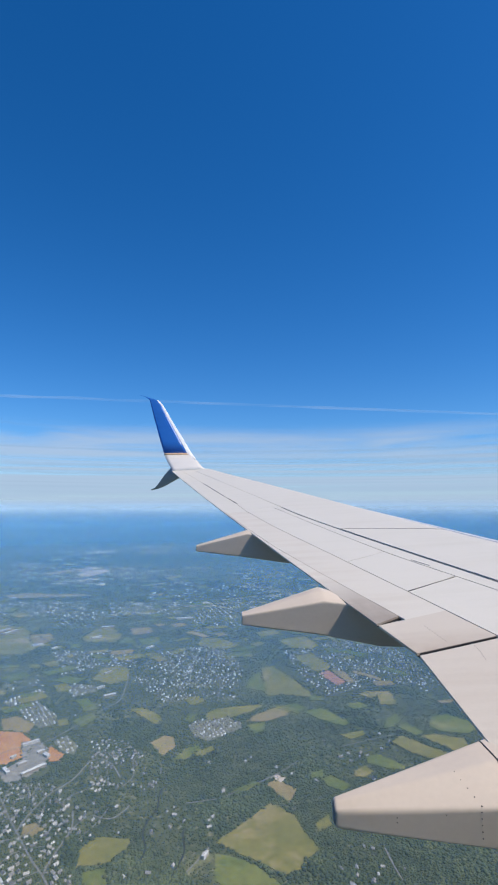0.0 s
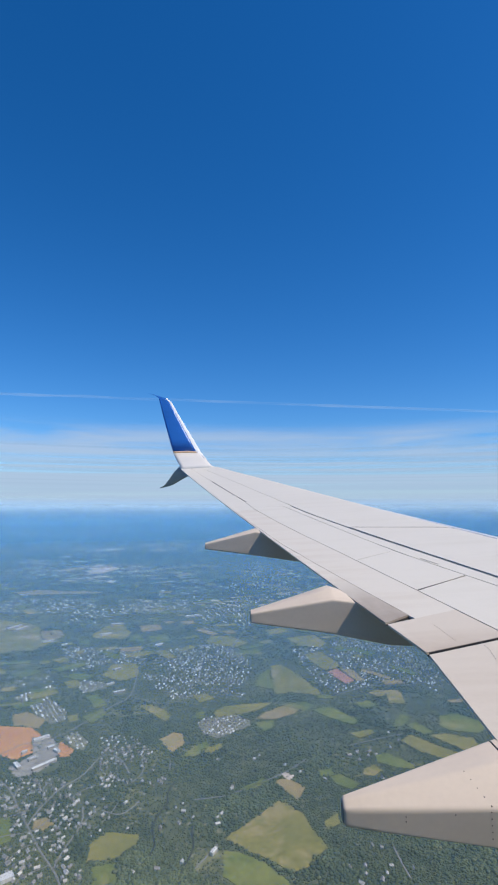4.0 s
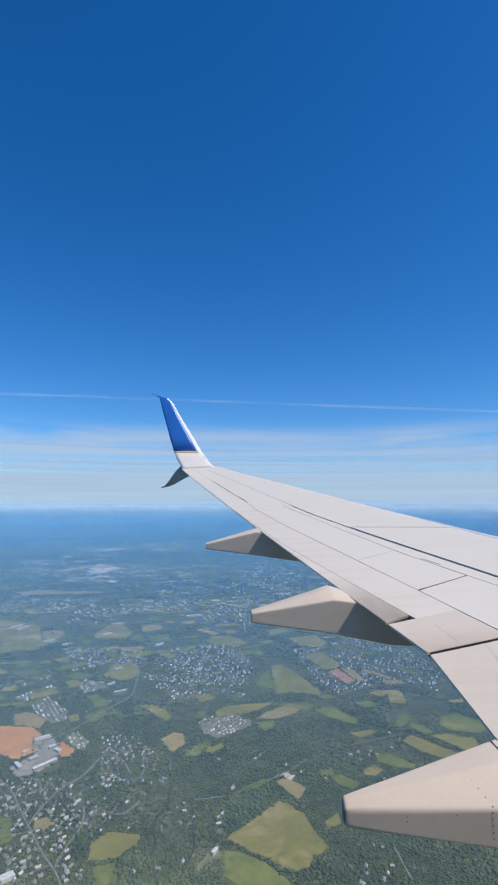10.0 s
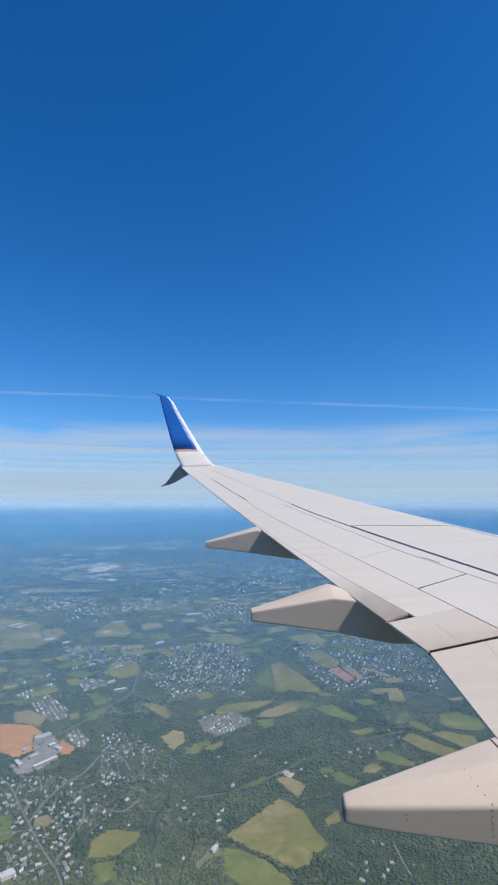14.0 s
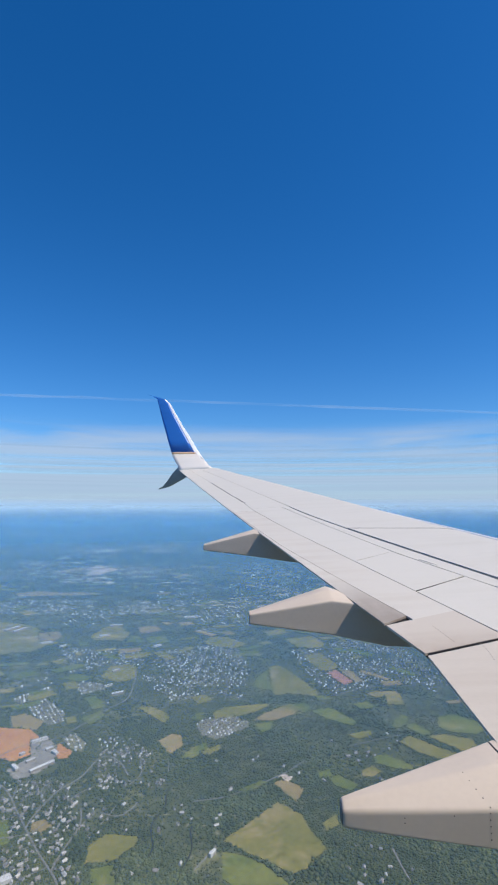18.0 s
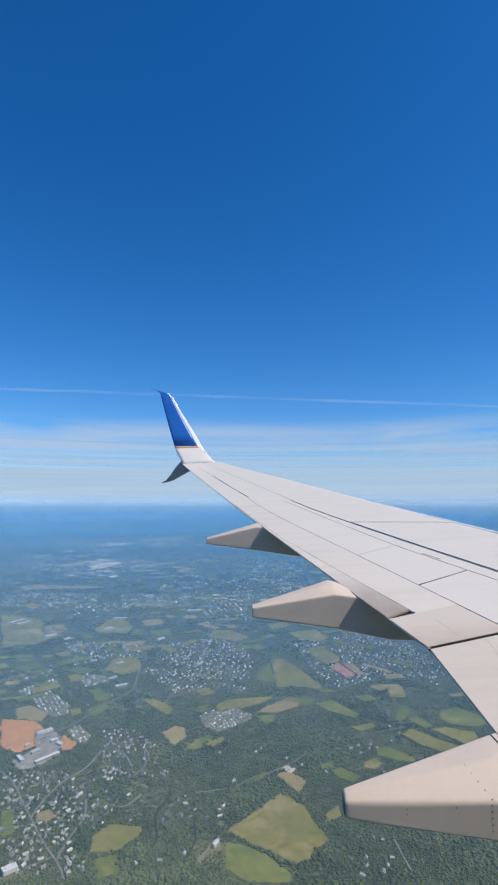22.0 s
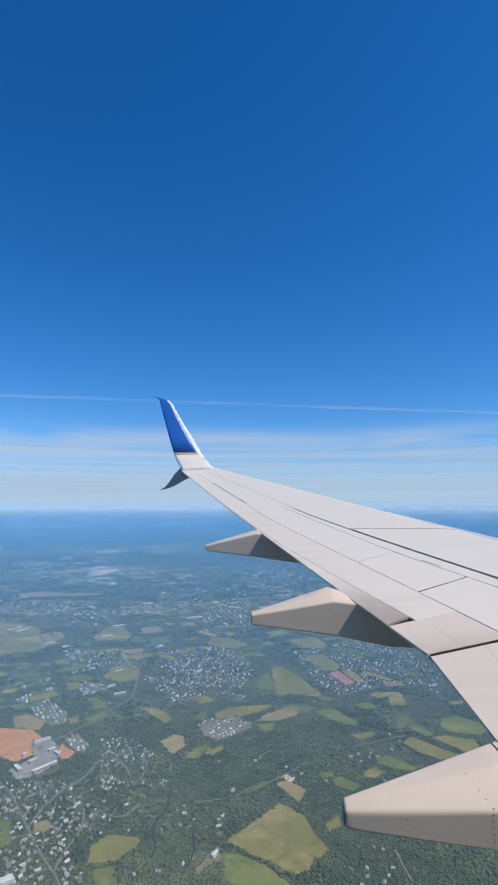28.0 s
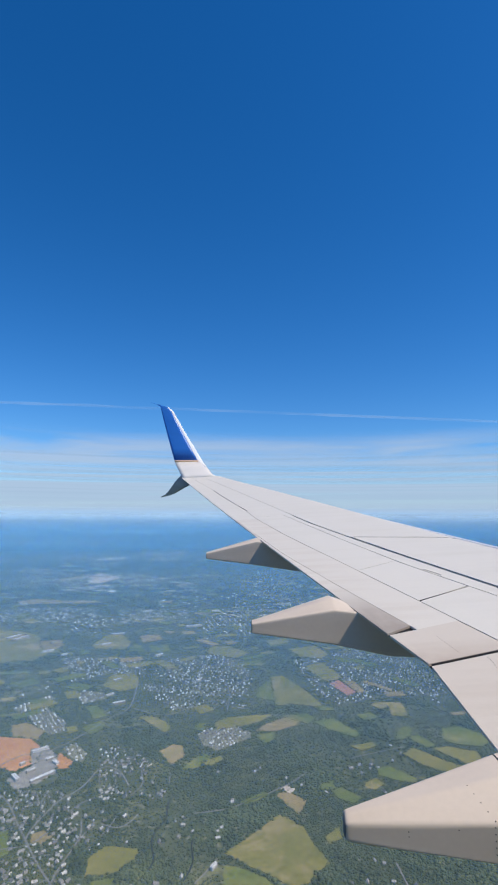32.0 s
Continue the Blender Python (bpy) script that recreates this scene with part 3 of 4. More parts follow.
screws(f3, [(0.965, 2.2285, -1.180 - 0.024 * k) for k in range(5)] + [(0.97 - 0.012 * k, 2.236 + 0.036 * k, -1.162 + 0.0155 * k) for k in range(5)] + [(0.64, 2.2765, -1.222), (0.64, 2.2765, -1.240), (0.83, 2.2485, -1.200)])


# winglet: (y, leading x, leading z, trailing x, trailing z)
def blade(stations, thick, split, cut0=0, cut1=None, v0=0.0, v1=1.0):
    rings = []
    for y, xl, zl, xt, zt in stations[cut0:cut1]:
        a, b = Vector((xt, y, EYE + zt)), Vector((xl, y, EYE + zl))
        c = (b - a).length
        nrm = Vector((0, -1, 0)) if not split else split
        ring = []
        for side in (1, -1):
            vs = np.linspace(v0, v1, 9) if side == 1 else np.linspace(v1, v0, 9)[0:]
            for v in vs:
                h = thick * c * (math.sqrt(max(1 - v, 0)) * 1.6 * v ** 0.9 + 0.02)
                ring.append(a + (b - a) * float(v) + nrm * side * h)
        rings.append(ring)
    return loft(rings)


UP = [(15.30, -0.93, 1.24, -1.95, 1.18), (15.42, -1.10, 1.34, -2.00, 1.28), (15.70, -1.28, 1.57, -2.17, 1.53), (15.90, -1.405, 1.73, -2.275, 1.73),
      (15.92, -1.45, 1.795, -2.30, 1.795), (16.05, -1.68, 2.17, -2.43, 2.17), (16.20, -1.95, 2.60, -2.57, 2.60), (16.32, -2.22, 3.04, -2.71, 3.04),
      (16.42, -2.44, 3.42, -2.82, 3.42), (16.48, -2.60, 3.57, -2.87, 3.58), (16.52, -2.84, 3.65, -2.99, 3.67), (16.55, -3.18, 3.75, -3.21, 3.75)]
v, f = blade(UP, 0.045, Vector((0, -0.8, 0.6)), 0, 4)
on_wing("winglet_root", v, f, WHITE, "white blended winglet root")
v, f = blade(UP, 0.046, Vector((0, -0.98, 0.2)), 3, 5)
on_wing("winglet_stripe", v, f, GOLD, "thin gold stripe")
v, f = blade(UP, 0.045, Vector((0, -0.98, 0.2)), 4, None, 0.0, 0.83)
winglet = on_wing("winglet", v, f, BLUE, "deep blue upward winglet with a curved tip")
v, f = blade(UP, 0.0455, Vector((0, -0.98, 0.2)), 2, 10, 0.83, 1.0)
on_wing("winglet_leading_edge", v, f, GLINT_WHITE, "winglet leading edge painted near-white for its sun glint", winglet)
DOWN = [(15.45, -1.66, 1.06, -1.99, 1.34), (15.8, -2.03, 0.90, -2.24, 1.14), (16.05, -2.27, 0.79, -2.44, 0.91), (16.2, -2.46, 0.73, -2.59, 0.76), (16.3, -2.72, 0.68, -2.74, 0.70)]
v, f = blade(DOWN, 0.05, Vector((0, -0.9, -0.3)))
on_wing("lower_winglet", v, f, SHADED_STRAKE, "downward winglet strake with shade put into its grey")


# ---- the land: fields, roads, houses, woods ----
KEEP_CLEAR, SPARSE = [], []


def inside(poly, xs, ys):
    """Which of the points lie in the outline."""
    px, py = [p[0] for p in poly], [p[1] for p in poly]
    near = np.nonzero((xs >= min(px)) & (xs <= max(px)) & (ys >= min(py)) & (ys <= max(py)))[0]
    hit = np.zeros(len(xs), bool)
    if len(near):
        u, w = xs[near], ys[near]
        h = np.zeros(len(near), bool)
        for (x0, y0), (x1, y1) in zip(poly, poly[1:] + poly[:1]):
            if y0 != y1:
                h ^= ((w < y0) != (w < y1)) & (u < (x1 - x0) * (w - y0) / (y1 - y0) + x0)
        hit[near] = h
    return hit


FIELD_LABEL = {"green": "green pasture bordered by hedgerow trees", "olive": "olive-green hay field bordered by trees", "tan": "dry tan stubble field",
               "soil": "bare orange soil field", "rose": "bare reddish ploughed strip", "pale": "pale gravel quarry in the woods", "lot": "pale paved yard round warehouses"}
rng = np.random.default_rng(7)
HEDGE = []


def field(kind, *corners):
    pts = []
    for (x0, y0), (x1, y1) in zip(corners, corners[1:] + corners[:1]):
        d = math.hypot(x1 - x0, y1 - y0)
        n = max(3, min(14, int(d / 12)))
        for k in range(n):
            t = k / n
            j = rng.normal(0, min(2.0, d * 0.012), 2) if k else (0, 0)
            pts.append((x0 + (x1 - x0) * t + j[0], y0 + (y1 - y0) * t + j[1]))
    n = len(pts)
    z = 0.35 + 0.003 * len(KEEP_CLEAR)
    verts = [(x, y, z) for x, y in pts] + [(x, y, -0.1) for x, y in pts]
    faces = [tuple(range(n))] + [(i, i + n, (i + 1) % n + n, (i + 1) % n) for i in range(n)]
    ob = tagged(new("field", mesh("field", verts, faces, COVER[kind])), FIELD_LABEL[kind], "field", "farm fields", "structure")
    KEEP_CLEAR.append(pts)
    HEDGE.append(pts)
    return ob


field("soil", (-284, 630), (-243, 625), (-225, 605), (-213, 568), (-229, 549), (-251, 561))
field("soil", (-198, 590), (-177, 571), (-177, 556), (-188, 556), (-200, 576))
field("lot", (-233, 599), (-216, 606), (-198, 583), (-187, 547), (-200, 520), (-213, 515), (-229, 533), (-216, 561))
field("tan", (-282, 661), (-266, 671), (-235, 644), (-235, 622), (-266, 630))
field("green", (-200, 452), (-191, 454), (-177, 425), (-184, 418))
field("tan", (-170, 449), (-162, 454), (-152, 446), (-158, 435), (-167, 439))
field("olive", (-117, 424), (-107, 435), (-82, 432), (-82, 420), (-94, 402), (-114, 400))
field("green", (-109, 397), (-92, 400), (-86, 380), (-101, 376))
field("olive", (-17, 427), (0, 446), (27, 479), (46, 460), (50, 441), (60, 417), (44, 397), (34, 390), (12, 406), (-5, 417))
field("green", (-17, 413), (-7, 412), (12, 401), (28, 383), (29, 373), (0, 373), (-16, 386))
field("tan", (-95, 595), (-82, 613), (-71, 608), (-66, 586), (-74, 566), (-82, 571))
field("green", (-66, 557), (-57, 579), (-43, 591), (-39, 577), (-54, 555))
field("olive", (-136, 689), (-122, 696), (-97, 671), (-91, 657), (-95, 642), (-108, 657))
field("green", (-61, 671), (-49, 673), (-52, 649), (-64, 652))
field("olive", (-42, 669), (-28, 689), (-1, 696), (34, 702), (8, 671), (-13, 661), (-36, 655))
field("tan", (9, 649), (20, 669), (49, 693), (66, 683), (57, 666), (33, 649))
field("green", (7, 638), (31, 646), (29, 625), (18, 615))
field("olive", (33, 853), (53, 862), (75, 814), (96, 749), (97, 728), (60, 736), (37, 732))
field("green", (10, 763), (18, 812), (32, 839), (36, 789), (36, 749))
field("olive", (94, 918), (127, 935), (144, 874), (145, 850), (121, 830), (106, 862))
field("rose", (122, 825), (138, 841), (155, 787), (139, 772), (133, 789))
field("tan", (143, 836), (161, 839), (170, 789), (157, 782))
field("olive", (74, 1028), (131, 1054), (145, 991), (129, 961), (90, 972))
field("green", (164, 625), (177, 655), (193, 669), (192, 649), (179, 631))
field("olive", (164, 593), (179, 608), (205, 577), (222, 558), (209, 551), (191, 556), (176, 569))
field("green", (182, 633), (195, 641), (207, 613), (195, 606))
field("olive", (199, 606), (217, 611), (244, 599), (243, 581), (229, 563), (214, 585))
field("green", (229, 659), (252, 666), (270, 646), (273, 625), (258, 611), (227, 618), (220, 631))
field("green", (129, 560), (143, 564), (161, 541), (162, 532), (146, 534), (127, 546))
field("olive", (111, 531), (123, 541), (129, 530), (118, 519), (109, 522))
field("green", (67, 527), (81, 536), (82, 521), (68, 518))
field("green", (77, 517), (87, 523), (102, 505), (93, 496), (81, 504))
field("tan", (25, 509), (35, 517), (53, 499), (43, 479), (35, 490))
field("pale", (30, 519), (36, 526), (45, 519), (39, 511))
field("olive", (61, 448), (74, 461), (74, 446), (63, 438))
field("olive", (-544, 1179), (-488, 1163), (-452, 1141), (-394, 1077), (-342, 999), (-361, 983), (-370, 935), (-401, 939), (-419, 915))
field("tan", (-502, 1110), (-469, 1136), (-435, 1106), (-460, 1072))
field("tan", (-412, 1077), (-377, 1091), (-352, 1045), (-362, 995), (-392, 1028))
field("olive", (-302, 1049), (-295, 1126), (-266, 1141), (-230, 1072), (-228, 1015), (-286, 1019))
field("green", (-222, 1058), (-206, 1049), (-190, 999), (-223, 1007))
field("tan", (-227, 1126), (-186, 1141), (-170, 1091), (-208, 1072))
field("green", (-194, 1041), (-155, 1054), (-141, 1003), (-175, 995))
field("tan", (-192, 1179), (-154, 1168), (-166, 1141))
field("olive", (-78, 991), (-71, 1041), (-34, 1045), (1, 991), (-21, 961))
field("green", (-143, 1393), (-86, 1459), (-50, 1362), (-113, 1332))
field("tan", (-682, 1533), (-622, 1593), (-528, 1562), (-482, 1572), (-391, 1542), (-495, 1514), (-599, 1495))
field("tan", (-302, 1542), (-215, 1582), (-216, 1523))
field("pale", (-635, 2050), (-643, 2283), (-567, 2220), (-503, 2122), (-528, 1951), (-569, 1935))
field("tan", (-755, 2033), (-672, 2180), (-625, 2085), (-624, 1999))
field("pale", (-481, 1766), (-434, 1779), (-430, 1704))
field("tan", (-268, 1905), (-224, 1999), (-182, 1935), (-232, 1847))
field("olive", (-215, 809), (-214, 856), (-186, 871), (-168, 853), (-161, 801), (-182, 782), (-207, 799))
field("green", (-273, 799), (-256, 822), (-224, 807), (-234, 784))
field("green", (-196, 654), (-179, 680), (-168, 659), (-180, 636))
field("olive", (-215, 657), (-204, 662), (-197, 646), (-206, 639))
field("olive", (-72, 726), (-54, 734), (-43, 714), (-61, 700))
field("green", (-20, 932), (21, 950), (23, 915), (-25, 915))
field("tan", (-148, 1168), (-118, 1179), (-109, 1146), (-135, 1141))
field("olive", (33, 1086), (75, 1115), (83, 1077), (43, 1049))
field("green", (42, 693), (75, 704), (84, 689), (72, 671))
field("green", (79, 678), (105, 689), (131, 644), (122, 633), (96, 654))
field("olive", (112, 611), (139, 621), (141, 611), (122, 599))
field("green", (-6, 497), (15, 515), (20, 509), (0, 492))
field("olive", (-47, 571), (-29, 586), (-25, 578), (-39, 561))
field("green", (-354, 814), (-332, 841), (-309, 822), (-329, 794))
field("olive", (248, 1191), (333, 1226), (344, 1179), (262, 1146))


STRIPS = []


def strip(width, mid, z, label):
    STRIPS.append(label)
    z += 0.004 * len(STRIPS)
    verts, faces = [], []
    for i, q in enumerate(mid):
        way = (mid[min(i + 1, len(mid) - 1)] - mid[max(i - 1, 0)]).normalized()
        side = Vector((-way.y, way.x, 0)) * width * 0.5
        verts += [q + side + Vector((0, 0, z)), q - side + Vector((0, 0, z))]
        if i:
            faces.append((2 * i - 2, 2 * i - 1, 2 * i + 1, 2 * i))
    tagged(new("road", mesh("road", verts, faces, TARMAC)), label, "road", kind="structure")
    return verts


def road(width, *points):
    """A smooth strip of tarmac through the points."""
    p = [Vector((*q, 0)) for q in points]
    p = [p[0] * 2 - p[1]] + p + [p[-1] * 2 - p[-2]]
    mid = []
    for a, b, c, d in zip(p, p[1:], p[2:], p[3:]):
        for k in range(8):
            t = k / 8
            mid.append(0.5 * (2 * b + (c - a) * t + (2 * a - 5 * b + 4 * c - d) * t * t + (3 * b - a - 3 * c + d) * t ** 3))
    verts = strip(width * 0.62, mid, 0.5, "grey country road between trees")
    wide = [q + (v - q) * 2.2 for q, v in zip([m for m in mid for _ in (0, 1)], [Vector((v.x, v.y, 0)) for v in verts])]
    KEEP_CLEAR.append([(v.x, v.y) for v in wide[0::2]] + [(v.x, v.y) for v in wide[1::2][::-1]])


road(2.4, (-246, 527), (-212, 497), (-186, 461), (-172, 442), (-150, 412), (-131, 389), (-121, 373))
road(2.4, (-172, 442), (-172, 461), (-166, 495), (-153, 520), (-145, 558), (-126, 551), (-108, 519))
road(2.6, (-255, 544), (-237, 581), (-208, 599), (-189, 636), (-170, 687), (-155, 720), (-160, 787), (-166, 850), (-129, 880))
road(2.2, (-137, 469), (-131, 445), (-134, 409), (-134, 392))
road(2.0, (-92, 478), (-95, 468), (-104, 458), (-122, 464))
road(2.2, (-27, 712), (-27, 787), (-41, 880), (-22, 991), (5, 1136), (38, 1238))
road(2.0, (-152, 720), (-101, 696), (-62, 741), (-29, 749))
road(2.0, (119, 728), (172, 763), (221, 768), (292, 787))
road(2.0, (58, 551), (43, 533), (23, 515), (-1, 497), (-20, 485), (-49, 478))
road(2.0, (106, 581), (146, 599), (174, 611))
road(2.2, (77, 1238), (121, 1459), (156, 1658))
road(2.0, (-92, 1086), (-73, 1238), (-51, 1362), (-2, 1442))
road(1.8, (-36, 394), (-28, 408), (-21, 422))
road(1.8, (108, 418), (109, 400), (111, 381))


def shade_gap(width, *points):
    """A dark strip that paints the shade in a gap winding through the woods."""
    p = [Vector((*q, 0)) for q in points]
    mid = []
    for a, c in zip(p, p[1:]):
        for k in range(6):
            q = a.lerp(c, k / 6)
            mid.append(q + Vector((3 * math.sin(q.y * 0.11), 0, 0)))
    verts = strip(width, mid, 0.42, "dark strip painted as shade in a gap between trees")
    ob = scene.objects[-1]
    ob.name, ob.data.materials[0] = "water_brook", GAP_SHADE
    tagged(ob, category="brook")
    KEEP_CLEAR.append([(v.x, v.y) for v in verts[0::2]] + [(v.x, v.y) for v in verts[1::2][::-1]])


shade_gap(1.3, (-58, 525), (-69, 486), (-72, 461), (-71, 440), (-71, 418), (-76, 381), (-78, 360))
shade_gap(1.1, (-39, 445), (-41, 432), (-43, 412), (-43, 381), (-42, 360))

for k in range(330):  # smaller clearings among the far woods
    y = 690 / (1 - rng.uniform(0.0, 0.64))
    x = rng.uniform(-0.50, 0.50) * y
    l, w, turn = rng.uniform(5, 24) * (y / 700) ** 0.5, rng.uniform(4, 12) * (y / 700) ** 0.5, rng.normal(0.5, 0.25) + rng.choice((0, 1.57))
    c, s = math.cos(turn), math.sin(turn)
    ring = [(x + a * l * c - e * w * s, y + a * l * s + e * w * c) for a, e in ((-1, -1), (0.1, -1.1), (1, -0.9), (0.95, 1), (-0.2, 0.9), (-1.05, 1))]
    probe = ring + [(x, y)]
    if noise.noise((x * 0.004, y * 0.004, 9)) > -0.12 and not any(inside(p, np.array([q[0] for q in probe]), np.array([q[1] for q in probe])).any() for p in KEEP_CLEAR):
        field(("green", "olive", "olive", "green", "olive", "tan")[k % 6], *ring)


def house_meshes(length, width, wall, roof):
    l, w = length / 2, width / 2
    body = [(-l, -w, 0), (l, -w, 0), (l, w, 0), (-l, w, 0), (-l, -w, wall), (l, -w, wall), (l, w, wall), (-l, w, wall), (-l, 0, wall + roof), (l, 0, wall + roof)]
    bf = [(0, 1, 5, 4), (2, 3, 7, 6), (1, 2, 6, 9, 5), (3, 0, 4, 8, 7)]
    o = 0.22
    top = []
    for dz in (0.0, 0.12):
        top += [(-l - o, -w - o, wall - o * roof / w + dz), (l + o, -w - o, wall - o * roof / w + dz), (l + o, 0, wall + roof + dz), (-l - o, 0, wall + roof + dz),
                (l + o, w + o, wall - o * roof / w + dz), (-l - o, w + o, wall - o * roof / w + dz)]
    rf = [(6, 7, 8, 9), (9, 8, 10, 11), (3, 2, 1, 0), (5, 4, 2, 3), (0, 1, 7, 6), (4, 5, 11, 10), (1, 2, 8, 7), (2, 4, 10, 8), (3, 0, 6, 9), (5, 3, 9, 11)]
    return mesh("wall", body, bf, SIDING), mesh("roof", top, rf, SHINGLE)


HOUSES, CLEARED = [], []
PLAN = {  # street pitch, house pitch, set-back, scatter, share built, trees kept, bend
    "estate": (11.5, 5.2, 3.1, 0.3, 0.92, 0.05, 5.0),
    "suburb": (14.0, 5.8, 3.5, 1.3, 0.82, 0.42, 12.0),
    "hamlet": (20.0, 8.5, 4.6, 2.0, 0.52, 0.50, 9.0),
}


def settle(kind, *corners):
    """Houses on both sides of bending streets: packed on an estate, loose among trees elsewhere."""
    poly = list(corners)
    pitch, along, back, scatter, share, trees, bend = PLAN[kind]
    xs, ys = np.array([p[0] for p in poly], float), np.array([p[1] for p in poly], float)
    cx, cy, span, far = xs.mean(), ys.mean(), max(np.ptp(xs), np.ptp(ys)), ys.mean()
    if far > 1100:
        along, share = along * 2.1, share * 0.72
    turn, wave, phase = rng.uniform(0.2, 1.3), rng.uniform(0.035, 0.06), rng.uniform(0, 6)
    c, s = math.cos(turn), math.sin(turn)

    def at(u, v):
        v += bend * math.sin(u * wave + phase) + 0.3 * bend * math.sin(u * wave * 2.7 + v * 0.05)
        return cx + u * c - v * s, cy + u * s + v * c

    near = [p for p in KEEP_CLEAR if min(q[0] for q in p) < xs.max() and max(q[0] for q in p) > xs.min() and min(q[1] for q in p) < ys.max() and max(q[1] for q in p) > ys.min()]

    def free(x, y):
        return inside(poly, np.array([x]), np.array([y]))[0] and not any(inside(p, np.array([x]), np.array([y]))[0] for p in near)

    for j in range(int(-span / pitch), int(span / pitch) + 1):
        v, run = j * pitch, []
        for u in np.arange(-span, span, along):
            x, y = at(u, v)
            if inside(poly, np.array([x]), np.array([y]))[0]:
                run.append((x, y))
            for side in (-1, 1):
                if rng.uniform() > share or (kind != "estate" and noise.noise((x * 0.018, y * 0.018, 3)) < -0.28):
                    continue
                x, y = at(u + rng.normal(0, scatter), v + side * back + rng.normal(0, scatter))
                if free(x, y):
                    x1, y1 = at(u + 1, v)
                    x0, y0 = at(u - 1, v)
                    HOUSES.append((x, y, math.atan2(y1 - y0, x1 - x0) + rng.choice((0, 0, 0, 1.5708)) + rng.normal(0, 0.06 + 0.1 * scatter), rng.uniform(0.62, 1.08)))
        if len(run) > 3 and far < 1100 and (kind == "estate" or j % 2):
            strip(1.5 if kind == "estate" else 1.1, [Vector((*q, 0)) for q in run], 0.45, "pale residential street between houses")
            if kind == "estate":
                CLEARED.append(run)
    SPARSE.append((poly, trees))
    if kind == "estate":
        n = len(poly)
        verts = [(x, y, 0.06 + 0.012 * len(SPARSE)) for x, y in poly] + [(x, y, -0.1) for x, y in poly]
        faces = [tuple(range(n))] + [(i, i + n, (i + 1) % n + n, (i + 1) % n) for i in range(n)]
        tagged(new("lawn", mesh("lawn", verts, faces, COVER["lawn"])), "mown lawns and drives of a housing estate", "lawn", kind="structure")


settle("estate", (-238, 763), (-236, 787), (-205, 779), (-193, 754), (-220, 734))
settle("estate", (-305, 718), (-275, 768), (-264, 752), (-286, 698))
settle("estate", (-274, 691), (-264, 722), (-221, 674), (-213, 647), (-226, 635), (-260, 669))
settle("estate", (-200, 602), (-188, 612), (-169, 590), (-168, 569), (-185, 581))
settle("estate", (-58, 638), (-46, 654), (-14, 662), (3, 647), (4, 631), (-13, 616), (-31, 598), (-48, 609))
settle("suburb", (-150, 953), (-22, 991), (6, 856), (-1, 720), (-103, 712), (-152, 801))
settle("suburb", (78, 946), (216, 1041), (273, 1011), (294, 814), (260, 765), (201, 782), (119, 728), (97, 789))
settle("suburb", (-331, 961), (-179, 953), (-159, 856), (-217, 868), (-264, 822))
settle("suburb", (-438, 1226), (-316, 1251), (-284, 1152), (-385, 1146))
settle("suburb", (-669, 1442), (-396, 1442), (-363, 1277), (-578, 1251))
settle("suburb", (-346, 1425), (-168, 1442), (-127, 1264), (-287, 1238))
settle("suburb", (-127, 1332), (-2, 1459), (13, 1136), (-92, 1086))
settle("suburb", (-165, 597), (-130, 605), (-73, 552), (-70, 497), (-102, 503), (-130, 494))
settle("suburb", (-228, 511), (-172, 515), (-121, 461), (-134, 418), (-110, 381), (-164, 376))
settle("hamlet", (-179, 533), (-89, 478), (-84, 440), (-123, 425), (-144, 461))
settle("hamlet", (-29, 468), (-18, 469), (-16, 454), (-25, 452))
settle("hamlet", (-38, 418), (-19, 415), (-20, 397), (-34, 400))
settle("hamlet", (21, 536), (54, 541), (54, 517), (23, 510))
settle("hamlet", (84, 422), (116, 418), (110, 383), (74, 378))
settle("hamlet", (104, 571), (149, 586), (149, 564), (104, 544))
settle("hamlet", (142, 633), (173, 641), (159, 604), (136, 608))
settle("hamlet", (-371, 814), (-301, 828), (-273, 777), (-337, 743))
settle("hamlet", (235, 789), (297, 801), (275, 743), (231, 749))
settle("hamlet", (-101, 428), (-53, 478), (-37, 454), (-77, 425))
for k in range(90):  # lone farmhouses
    d = 385 * (1 / (1 - rng.uniform(0, 0.72)))
    x = rng.uniform(-0.52, 0.52) * d
    if not any(inside(p, np.array([x]), np.array([d]))[0] for p in KEEP_CLEAR):
        HOUSES.append((x, d, rng.uniform(0, 3.14), rng.uniform(0.7, 1.1)))

HOUSES.sort(key=lambda h: h[0] ** 2 + h[1] ** 2)
first = []
for k, (l, w, a, r) in enumerate(((3.7, 2.5, 1.5, 1.0), (4.3, 2.7, 1.4, 0.9), (3.2, 2.7, 1.8, 1.1))):
    h = tagged(empty("house"), "small detached house with pale siding and pitched shingle roof", "house", "houses")
    wm, rm = house_meshes(l, w, a, r)
    part("wall", wm, h), part("roof", rm, h, "pitched grey shingle roof")
    v, f = loft([[Vector((l * 0.3 + dx, dy, z)) for dx, dy in ((-0.22, -0.22), (0.22, -0.22), (0.22, 0.22), (-0.22, 0.22))] for z in (a + r * 0.6, a + r + 0.5)])
    part("chimney", mesh("chimney", v, f, SIDING), h)
    first.append(h)
NEAR = 290
used = set()
for k, (x, y, turn, size) in enumerate(HOUSES[:NEAR]):
    m = Matrix.LocRotScale((x, y, 0.2), Euler((0, 0, turn)), (size * 0.95,) * 3)
    i = k % 3
    if i not in used:
        used.add(i)
        first[i].matrix_basis = m
    else:
        copy_thing(first[i], m)

